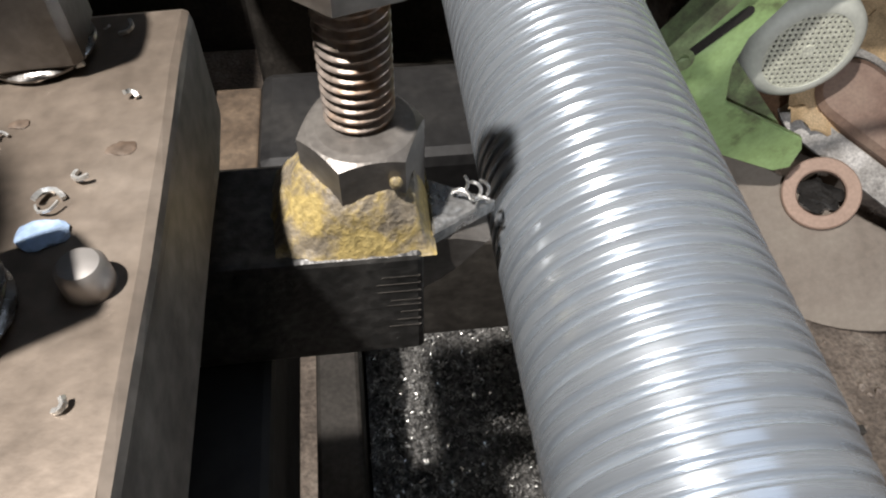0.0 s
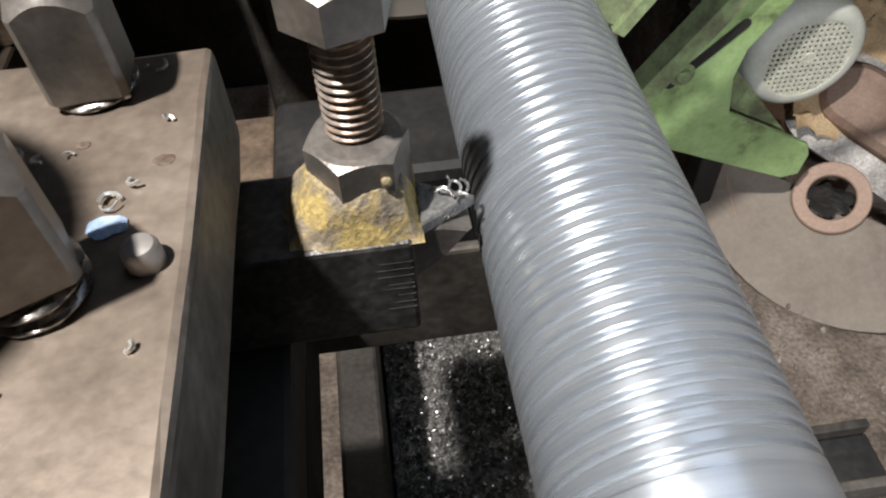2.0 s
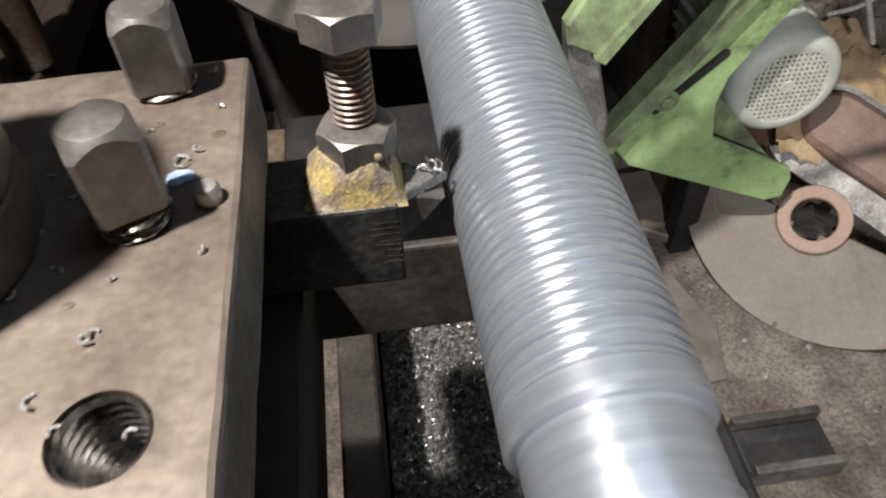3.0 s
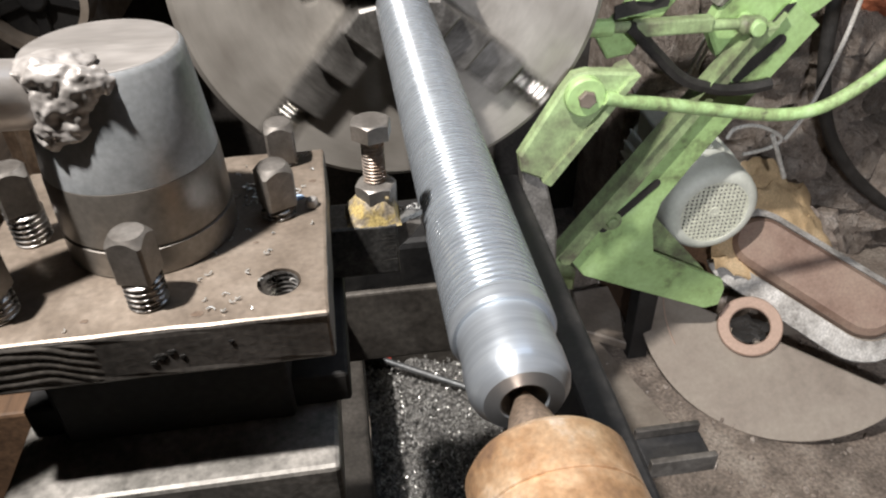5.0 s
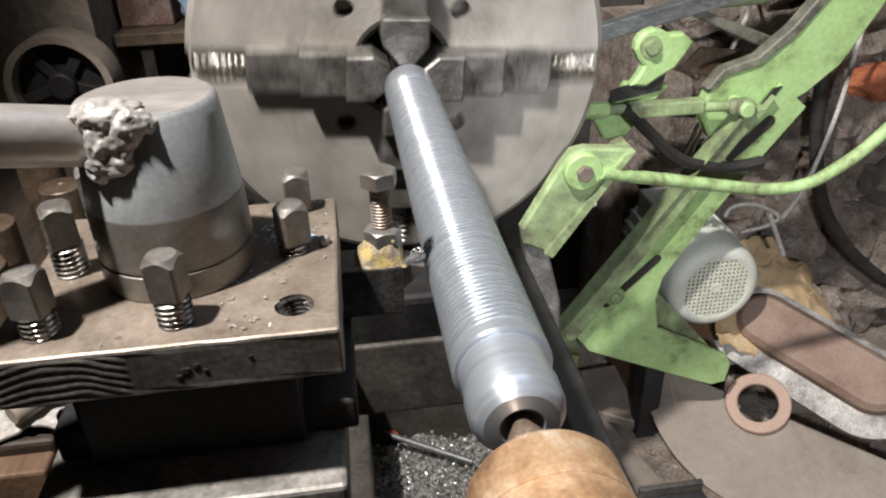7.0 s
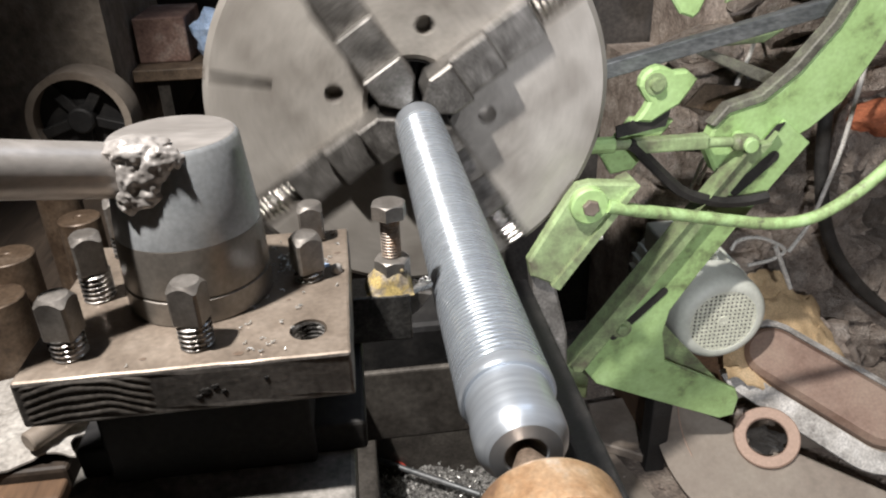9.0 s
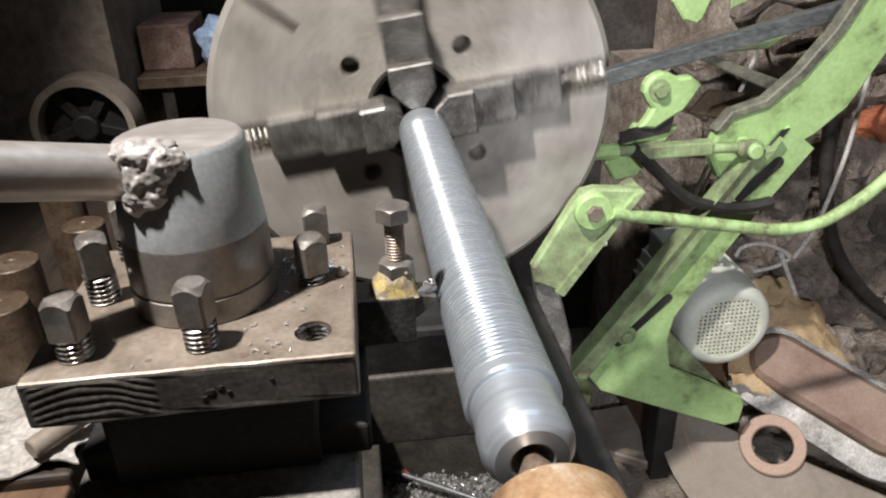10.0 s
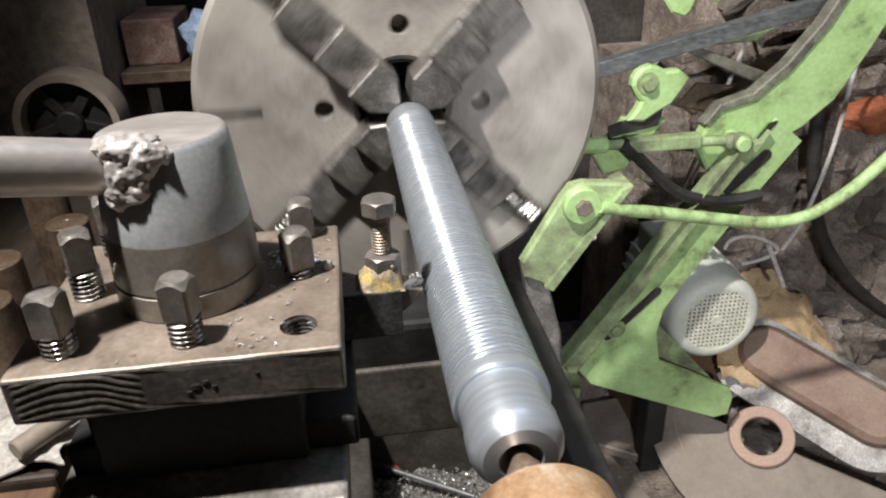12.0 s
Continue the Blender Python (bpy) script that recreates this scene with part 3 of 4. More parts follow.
def build_lever():
    lever = thing("clamp_lever", (-0.148, 0.062, 0.0485), "welded steel clamping hub with a round bar handle", "clamp lever")
    c = (-0.148, 0.064)
    part("hub", turned((*c, 0.0486), (*c, 0.2), [(0.0385, 0.0337), (0.0390, 0.03405), (0.0425, 0.0338), (0.0805, 0.0300), (0.0825, 0.0285)], 64), HUB_LIT, lever, "tapered grey steel hub", smooth=True)
    part("hub_foot", turned((*c, 0.0486), (*c, 0.2), [(0, 0.0345), (0.0005, 0.0352), (0.0125, 0.0352), (0.0130, 0.0342), (0.0140, 0.0342), (0.0145, 0.0350), (0.036, 0.0345), (0.0387, 0.03412), (0.0389, 0.0336)], 64), HUB_SHADED, lever, "brown foot of the hub with shade in its colour", smooth=True)
    part("hub_top", turned((*c, 0.1310), (*c, 0.2), [(0, 0.0280), (0.0003, 0.0283), (0.0006, 0.0275)], 64), BAR, lever, "greyish brown flat top of the hub")
    a, b = Vector((-0.164, 0.0545, 0.1180)), Vector((-0.584, -0.198, 0.2503))
    part("handle_bar", rod(a, b, 0.0125, 32), BAR, lever, "round steel handle bar", smooth=True)
    bm, k = bmesh.new(), 0
    for p, s in (((-0.1540, 0.0345, 0.1235), (0.0080, 0.0055, 0.0090)), ((-0.1600, 0.0350, 0.1300), (0.0080, 0.0050, 0.0060)), ((-0.1620, 0.0330, 0.1200), (0.0050, 0.0045, 0.0080)), ((-0.1585, 0.0330, 0.1130), (0.0085, 0.0045, 0.0050)), ((-0.1480, 0.0335, 0.1290), (0.0065, 0.0040, 0.0050)), ((-0.1500, 0.0345, 0.1130), (0.0070, 0.0040, 0.0040)), ((-0.1600, 0.0420, 0.1330), (0.0110, 0.0100, 0.0035)), ((-0.1430, 0.0345, 0.1275), (0.0040, 0.0030, 0.0035)), ((-0.1650, 0.0360, 0.1090), (0.0050, 0.0050, 0.0040)), ((-0.1535, 0.0320, 0.1175), (0.0040, 0.0030, 0.0040))):
        k += 1
        one = lumps((p[0] + 0.001, p[1] + 0.0025, p[2]), [q * 1.18 for q in s], k, 5, 0.25, 1.8)
        me = bpy.data.meshes.new("bead")
        one.to_mesh(me)
        one.free()
        bm.from_mesh(me)
    bead = part("weld_bead", bm, WELD, lever, "lumpy grey weld bead")
    melt = bead.modifiers.new("melt", "REMESH")
    melt.mode, melt.voxel_size, melt.use_smooth_shade = "VOXEL", 0.0006, True
    soft = bead.modifiers.new("soft", "SMOOTH")
    soft.factor, soft.iterations = 0.5, 3
    bpy.context.view_layer.update()
    done = bpy.data.meshes.new_from_object(bead.evaluated_get(bpy.context.evaluated_depsgraph_get()))
    bead.modifiers.clear()
    bead.data = done
    for x, y, r in ((-0.158, 0.050, 0.0022), (-0.154, 0.046, 0.0028), (-0.150, 0.0445, 0.002), (-0.162, 0.056, 0.0017), (-0.1475, 0.0475, 0.0013)):
        part("rust_spot", lumps((x, y, 0.1317), (r, r * 0.6, 0.00025), 4, 3, 0.4), RUST_HOT, lever, "orange heat stain", smooth=True)
    CARRIED.append(lever)


def build_holder():
    th = thing("thread_cutting_tool", (-0.08, 0.11, -0.0165), "black steel threading tool holder with carbide tip", "lathe tool")
    bm = box(-0.150, -0.0405, 0.0965, 0.1215, -0.0165, 0.0150, 0.0012)
    part("shank", bm, HOLDER, th, "black tool shank with file marks")
    bm = bmesh.new()
    rnd = random.Random(5)
    for i in range(8):
        z = 0.009 - i * 0.0023 + rnd.uniform(-0.0004, 0.0004)
        n = rnd.uniform(0.003, 0.008)
        box(-0.0415 - n, -0.0412, 0.09642, 0.0967, z, z + 0.00014, 0, bm)
    part("file_mark", bm, BED, th, kind="stuff")
    part("tip_seat", prism([(-0.0412, -0.004), (-0.0412, 0.0125), (-0.034, 0.0125), (-0.0275, 0.0105), (-0.033, 0.003), (-0.037, -0.001)], lambda u, v, w: (u, 0.102 + w, v), 0.012, 0.0006), BOLT, th)
    part("carbide_tip", prism([(-0.0385, 0.1005), (-0.0385, 0.1140), (-0.0262, 0.1075)], lambda u, v, w: (u, v, 0.0122 + w), 0.0035, 0.0004), CARBIDE, th, "bright carbide cutting tip")
    # nut and hexagon bolt
    part("hex_nut", hexagon(-0.0495, 0.1105, 0.0158, 0.0334, 0.0108, 8), BOLT, th, "greyish hexagon nut")
    part("hex_bolt_thread", screw((-0.0495, 0.1125, 0.022), (-0.0495, 0.1135, 0.060), 0.0060, 0.0019, 0.0009, 28, per=6), RUSTY_THREAD, th, "partly rusty bolt thread", smooth=True)
    part("hex_bolt_head", hexagon(-0.0495, 0.1135, 0.0585, 0.0673, 0.0106, 18), BOLT, th, "hexagon bolt head")
    bm = bmesh.new()
    bmesh.ops.create_grid(bm, x_segments=90, y_segments=80, size=1)
    for v in bm.verts:
        x, y = -0.0530 + 0.0148 * v.co.x, 0.1090 + 0.0122 * v.co.y
        d = math.hypot((x + 0.0495) * 0.9, y - 0.1105)
        k = noise.fractal(Vector((x * 190, y * 190, 4)), 1.0, 2.0, 5)
        edge = min(1, 5 * max(0, 1 - max(abs(v.co.x), abs(v.co.y)) - 0.06 * abs(k)))
        h = 0.0112 * min(1, max(0, (0.0178 - d) / 0.0085)) ** 1.25 + 0.0011 + 0.0012 * k - 0.05 * max(0, x + 0.046)
        v.co = Vector((x, y, 0.0143 + max(0, h) * edge))
    part("paint_crust", bm, PUTTY, th, "crusted yellowish filler round the nut", smooth=True)
    part("crust_drop", lumps((-0.0445, 0.1012, 0.0285), (0.0011, 0.0009, 0.0013), 2, 3, 0.2), PUTTY, th, smooth=True)
    for k, (cx, cz, r) in enumerate(((-0.0325, 0.0172, 0.0016), (-0.0285, 0.0168, 0.0012), (-0.0300, 0.0185, 0.0009))):
        pts = [(cx + r * math.cos(0.9 * i + k), 0.1065 + 0.0006 * i - 0.001 * k, cz + r * math.sin(0.9 * i + k)) for i in range(9)]
        part("hot_chip", tube(pts, 0.00035, 5, None, 3), CARBIDE, th, "curled bright steel chip", smooth=True)
    CARRIED.append(th)


def build_plate_chips():
    ch = thing("loose_chips", (-0.14, 0.06, 0.0485), "scattered bright steel chips on the tool post", "chips")
    rnd = random.Random(11)
    bm = bmesh.new()
    for i in range(70):
        x, y = rnd.uniform(-0.125, -0.078), rnd.uniform(0.0, 0.12)
        if i % 3 == 0:
            x, y = rnd.uniform(-0.112, -0.104), rnd.uniform(0.075, 0.095)
        if i % 7 == 0:
            x = rnd.uniform(-0.21, -0.08)
        a, r = rnd.uniform(0, 6.3), rnd.uniform(0.0005, 0.0016)
        tube([(x + r * math.cos(a + k), y + r * math.sin(a + k), 0.0489 + 0.0003 * k) for k in range(4)], rnd.uniform(0.0002, 0.00045), 4, bm, 2)
    part("chip_scatter", bm, CHIP, ch, kind="stuff")
    part("paint_fleck", lumps((-0.0869, 0.0781, 0.0488), (0.0030, 0.0022, 0.0006), 3, 3, 0.3), BLUE_FLECK, ch, "pale blue fleck")
    CARRIED.append(ch)


build_slides()
build_plate_chips()
build_post()
build_lever()
build_holder()


# ---- room ----
def build_room():
    setting("floor", box(-2.2, 2.4, -2.2, 2.6, -0.95, -0.85), FLOOR, "gritty brown workshop floor")
    # North wall is painted near-black for the chuck's shade.
    setting("wall_north", box(-2.3, 2.5, 1.35, 1.5, -0.85, 2.6), WALL_SHADE, "dark plaster wall")
    # East, west and south walls are unseen and keep the world light out.
    setting("wall_east", box(1.75, 1.9, -2.2, 1.35, -0.85, 2.6), WALL, "dark plaster wall")
    setting("wall_west", box(-2.3, -2.15, -2.2, 1.35, -0.85, 2.6), WALL, "dark plaster wall")
    setting("wall_south", box(-2.15, 1.75, -2.3, -2.15, -0.85, 2.6), WALL, "dark plaster wall")
    # Unseen roof; its opening is added to let bluish fill light in.
    holed_roof = box(-2.3, 0.0, -2.3, 1.5, 2.6, 2.7)
    box(1.5, 2.5, -2.3, 1.5, 2.6, 2.7, 0, holed_roof)
    box(0.0, 1.5, -2.3, 0.0, 2.6, 2.7, 0, holed_roof)
    box(0.0, 1.5, 1.3, 1.5, 2.6, 2.7, 0, holed_roof)
    setting("ceiling", holed_roof, WALL, "plain unseen roof with an added opening for fill light")


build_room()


# ---- green machine behind the lathe ----
def facing(y):
    return lambda u, v, w: (u, y + w, v)


def build_machine():
    gm = thing("green_saw_frame", (0.42, 0.75, -0.85), "worn light-green steel saw frame leaning on the floor", "machine frame")
    plate = [(0.283, -0.526), (0.567, -0.109), (0.613, -0.147), (0.539, -0.249), (0.466, -0.36), (0.426, -0.426), (0.419, -0.47), (0.43, -0.53), (0.572, -0.609), (0.580, -0.63), (0.576, -0.667), (0.55, -0.672), (0.494, -0.647), (0.31, -0.563)]
    bm = prism(plate, facing(0.728), 0.012, 0.002)
    slotted = part("slotted_plate", bm, GREEN, gm, "light-green plate with two long slots")
    for a, b, r in (((0.557, -0.164), (0.505, -0.215), 0.009), ((0.410, -0.386), (0.332, -0.466), 0.007)):
        u = Vector((b[0] - a[0], b[1] - a[1])).normalized()
        n = Vector((-u.y, u.x))
        out = []
        for c, s in ((Vector(a), -1), (Vector(b), 1)):
            for k in range(7):
                t = math.pi * k / 6
                out.append(tuple(c + n * (r * math.cos(t)) * -s + u * (r * math.sin(t)) * s))
        # Slots are not cut; a black inlay paints the shade inside them.
        part("slot", prism(out, facing(0.7265), 0.002), RUBBER_AND_SHADE, slotted, "black inlay for the shade in a through slot")
    part("slot_bolt", turned((0.345, 0.729, -0.452), (0.345, 0.70, -0.452), [(0, 0.017), (0.003, 0.017), (0.0035, 0.010), (0.010, 0.010), (0.012, 0.008)], 18), GREEN_WORN_SHADED, gm, "green-painted bolt with washer")
    # angle-iron flange beside the plate
    part("flange", prism([(0.254, -0.500), (0.505, -0.144), (0.540, -0.136), (0.551, -0.122), (0.277, -0.524), (0.262, -0.520)], facing(0.712), 0.022, 0.002), GREEN_WORN_SHADED, gm)
    # Black strip paints the shade in the gap beside the flange.
    part("flange_gap", prism([(0.274, -0.522), (0.553, -0.114), (0.566, -0.111), (0.286, -0.528)], facing(0.7262), 0.003), RUBBER_AND_SHADE, gm)
    part("flange_side", prism([(0.250, -0.502), (0.502, -0.146), (0.506, -0.142), (0.254, -0.498)], facing(0.705), 0.035), GREEN_WORN_SHADED, gm)
    upper = [(0.452, -0.148), (0.464, -0.118), (0.482, -0.098), (0.508, -0.090), (0.533, -0.084), (0.555, -0.068), (0.582, -0.043), (0.607, -0.012), (0.629, 0.018), (0.652, 0.063), (0.684, 0.121), (0.76, 0.26), (0.86, 0.26), (0.751, 0.090), (0.705, -0.014), (0.663, -0.091), (0.618, -0.131), (0.585, -0.149), (0.532, -0.207), (0.475, -0.190)]
    part("upper_arm", prism(upper, facing(0.742), 0.028, 0.004), GREEN, gm, "broad light-green cast arm")
    rib = [(0.464, -0.116), (0.482, -0.096), (0.533, -0.082), (0.582, -0.041), (0.629, 0.020), (0.652, 0.065), (0.76, 0.27), (0.752, 0.27), (0.640, 0.072), (0.615, 0.026), (0.572, -0.030), (0.527, -0.070), (0.478, -0.084), (0.456, -0.112)]
    part("arm_rib", prism(rib, facing(0.738), 0.024, 0.002), RIB, gm)
    part("foot", prism([(0.250, -0.505), (0.300, -0.560), (0.300, -0.605), (0.255, -0.590), (0.238, -0.535)], facing(0.74), 0.05, 0.004), GREEN_WORN_SHADED, gm)
    part("ground_leg", box(0.45, 0.49, 0.79, 0.83, -0.85, -0.55, 0.003), BLACK, gm)
    part("back_web", prism([(0.36, -0.45), (0.42, -0.46), (0.56, -0.62), (0.54, -0.66), (0.40, -0.60)], facing(0.772), 0.01), GREEN_WORN_SHADED, gm)
    # upper lug with its bolt
    lug = [(0.346, -0.052), (0.347, -0.041), (0.352, -0.032), (0.361, -0.026), (0.372, -0.023), (0.384, -0.026), (0.397, -0.033), (0.416, -0.032), (0.433, -0.046), (0.424, -0.062), (0.410, -0.082), (0.389, -0.094), (0.369, -0.107), (0.345, -0.104), (0.356, -0.088), (0.362, -0.076), (0.354, -0.066)]
    part("upper_lug", prism(lug, facing(0.752), 0.02, 0.004), GREEN, gm)
    part("lug_bolt", turned((0.368, 0.753, -0.048), (0.368, 0.73, -0.048), [(0, 0.016), (0.004, 0.016), (0.004, 0.010), (0.012, 0.009)], 20), GREEN_WORN_SHADED, gm)
    part("lug_arm", prism([(0.345, -0.104), (0.410, -0.110), (0.352, -0.185), (0.318, -0.190), (0.300, -0.160)], facing(0.765), 0.02, 0.003), GREEN, gm)
    # Black sheet painted in for the shadow under the lug.
    part("lug_shadow_plate", prism([(0.318, -0.112), (0.40, -0.090), (0.395, -0.116), (0.32, -0.13)], facing(0.760), 0.004), RUBBER_AND_SHADE, gm)
    # lower arm, near the chuck
    low = thing("green_guard_arm", (0.18, 0.54, -0.85), "light-green channel arm with a bolted hose end", "machine arm")
    # Duller green on the channel stands in for shade falling on it.
    part("channel", prism([(0.176, -0.117), (0.188, -0.100), (0.204, -0.097), (0.262, -0.103), (0.256, -0.113), (0.165, -0.232), (0.135, -0.217), (0.131, -0.196)], facing(0.523), 0.018, 0.003), GREEN_WORN_SHADED, low)
    part("channel_lip", prism([(0.250, -0.108), (0.262, -0.103), (0.170, -0.236), (0.160, -0.230)], facing(0.516), 0.05), GREEN_WORN_SHADED, low)
    part("leg", prism([(0.138, -0.212), (0.170, -0.238), (0.190, -0.317), (0.196, -0.43), (0.20, -0.85), (0.155, -0.85), (0.155, -0.36)], facing(0.535), 0.03, 0.003), SLIDE, low)
    part("eye", turned((0.201, 0.524, -0.123), (0.201, 0.49, -0.123), [(0, 0.023), (0.010, 0.023), (0.012, 0.021)], 28), GREEN, low, smooth=True)
    part("eye_bolt", turned((0.201, 0.514, -0.123), (0.201, 0.48, -0.123), [(0, 0.0105), (0.007, 0.0105), (0.008, 0.009)], 6), RUST, low)
    part("bent_pipe", tube([(0.222, 0.515, -0.125), (0.262, 0.525, -0.138), (0.31, 0.54, -0.153), (0.395, 0.555, -0.176), (0.465, 0.56, -0.190), (0.52, 0.56, -0.187), (0.57, 0.56, -0.160), (0.615, 0.56, -0.118), (0.70, 0.56, -0.02), (0.78, 0.58, 0.06), (0.80, 0.66, 0.10), (0.78, 0.75, 0.10)], 0.0082, 12), CHIPPED, low, "bent light-green pipe with chipped paint", smooth=True)
    # tie rod with turnbuckle
    tie = thing("tie_rod", (0.38, 0.716, -0.13), "green-grey threaded tie rod with a turnbuckle", "tie rod")
    part("rod_end", rod((0.240, 0.715, -0.122), (0.300, 0.715, -0.123), 0.012, 10), GREEN, tie)
    part("thin_rod", rod((0.29, 0.715, -0.123), (0.50, 0.715, -0.132), 0.0075, 14), GREEN_WORN_SHADED, tie, smooth=True)
    part("turnbuckle", box(0.330, 0.440, 0.705, 0.725, -0.137, -0.116, 0.003), GREEN_WORN_SHADED, tie)
    part("clevis", turned((0.480, 0.715, -0.1325), (0.520, 0.715, -0.134), [(0, 0.008), (0.006, 0.013), (0.03, 0.013), (0.038, 0.009)], 14), GREEN_WORN_SHADED, tie, smooth=True)
    part("clevis_pin", rod((0.502, 0.742, -0.134), (0.502, 0.696, -0.134), 0.011, 18), GREEN, tie, smooth=True)
    beam = thing("steel_bar", (0.5, 0.8, 0.0), "grey mill-scaled steel bar resting across the green frame", "steel bar")
    m = look((0.30, 0.80, -0.038), (0.70, 0.80, 0.052))
    part("bar", box(-0.010, 0.010, -0.012, 0.012, -0.43, 0.06, 0.002, None, m), GREY_BAR, beam)
    # Black tube that curves from the tie rod across the slotted plate.
    vb = thing("black_band", (0.46, 0.75, -0.2), "black band curving in front of the slotted plate", "belt")
    part("loop", tube([(0.322, 0.712, -0.122), (0.334, 0.712, -0.131), (0.368, 0.712, -0.165), (0.411, 0.712, -0.203), (0.463, 0.712, -0.223), (0.509, 0.712, -0.227), (0.549, 0.712, -0.222)], 0.0095, 6), RUBBER_AND_SHADE, vb, smooth=True)
    top = thing("green_upper_plate", (0.43, 0.82, 0.1), "light-green plate of the saw frame overhead", "machine plate")
    part("plate", prism([(0.395, 0.16), (0.405, 0.062), (0.425, 0.035), (0.446, 0.028), (0.455, 0.036), (0.50, 0.16)], facing(0.82), 0.012, 0.003), GREEN, top)
    part("brace", prism([(0.50, 0.045), (0.60, 0.085), (0.62, 0.16), (0.50, 0.16)], facing(0.83), 0.01, 0.002), GREEN_WORN_SHADED, top)
    part("lower_brace", prism([(0.455, -0.002), (0.59, 0.020), (0.605, 0.000), (0.575, -0.018), (0.46, -0.022)], facing(0.835), 0.012, 0.003), GREEN_WORN_SHADED, top)
    part("cross_strap", prism([(0.420, -0.008), (0.440, -0.004), (0.590, -0.062), (0.582, -0.081)], facing(0.80), 0.012, 0.002), RIB, top, "grimy cross strap")
    part("rear_panel", prism([(0.469, -0.120), (0.500, -0.084), (0.592, -0.097), (0.580, -0.124), (0.535, -0.138)], facing(0.86), 0.008, 0.002), GRIME, top, "dark brown panel behind the tie rod")


def build_motor():
    mo = thing("electric_motor", (0.562, 0.88, -0.60), "grey electric motor with a perforated fan cover", "motor")
    cx, cz = 0.562, -0.503
    part("fan_cover", turned((cx, 0.790, cz), (cx, 1.1, cz), [(0.006, 0.0615), (0.0005, 0.0625), (0.0, 0.068), (0.002, 0.076), (0.010, 0.083), (0.022, 0.0855), (0.075, 0.087), (0.077, 0.080)], 56, caps=False), MOTOR, mo, smooth=True)
    # Black disc added for the shade inside the fan cover.
    part("fan_back", turned((cx, 0.806, cz), (cx, 0.82, cz), [(0, 0.075), (0.005, 0.075)], 40), BLACK, mo)
    body = part("stator", turned((cx, 0.86, cz), (cx, 1.04, cz), [(0, 0.078), (0.18, 0.078)], 40), MOTOR, mo, smooth=True)
    bm = bmesh.new()
    for k in range(22):
        a = 2 * math.pi * k / 22
        box(0.076, 0.090, 0.868, 1.03, -0.0018, 0.0018, 0, bm, Matrix.Translation((cx, 0, cz)) @ Matrix.Rotation(a, 4, "Y"))
    part("cooling_fins", bm, MOTOR, body)
    bm = bmesh.new()
    step, n, flat = 0.0082, 7, 0.0600
    for k in range(-n, n + 1):
        c = k * step
        h = min(flat, flat * 1.414 - abs(c))
        box(cx + c - 0.0019, cx + c + 0.0019, 0.7920, 0.7940, cz - h, cz + h, 0, bm)
        box(cx - h, cx + h, 0.7923, 0.7943, cz + c - 0.0019, cz + c + 0.0019, 0, bm)
    co = [(flat / math.cos(math.pi / 8) * math.cos(math.pi / 8 + i * math.pi / 4), flat / math.cos(math.pi / 8) * math.sin(math.pi / 8 + i * math.pi / 4)) for i in range(8)]
    ring = [[bm.verts.new((cx + u * s, 0.7915 + d, cz + w * s)) for u, w in co] for s, d in ((0.985, 0), (1.13, 0), (1.13, 0.004), (0.985, 0.004))]
    for i in range(4):
        for k in range(8):
            bm.faces.new((ring[i][k], ring[i][(k + 1) % 8], ring[(i + 1) % 4][(k + 1) % 8], ring[(i + 1) % 4][k]))
    part("grille", bm, GRILL, mo, "pale perforated grille")
    part("hub_cap", turned((cx, 0.794, cz), (cx, 0.78, cz), [(0, 0.011), (0.003, 0.010)], 20), GRILL, mo)
    part("terminal_box", box(cx - 0.09, cx + 0.0, 0.88, 0.97, cz + 0.07, cz + 0.125, 0.006), MOTOR, mo)
    part("motor_foot", box(cx - 0.07, cx + 0.07, 0.87, 1.03, cz - 0.105, cz - 0.075, 0.004), MOTOR, mo)
    base = thing("timber_block", (0.57, 0.95, -0.85), "brown timber block under the motor", "timber")
    part("block", box(0.47, 0.66, 0.865, 1.04, -0.85, -0.608, 0.004), WOOD, base)


build_machine()
build_motor()


# ---- scrap on the floor ----
def stadium(c, d, half, r, n=14):
    """Outline of a long round-ended shape: centre c, unit direction d, half length, radius r."""
    d = Vector(d).normalized()
    q = Vector((-d.y, d.x))
    out = []
    for s in (1, -1):
        for k in range(n + 1):
            a = math.pi * (k / n - 0.5)
            out.append(tuple(Vector(c) + d * s * (half + r * math.cos(a)) + q * s * r * math.sin(a)))
    return out


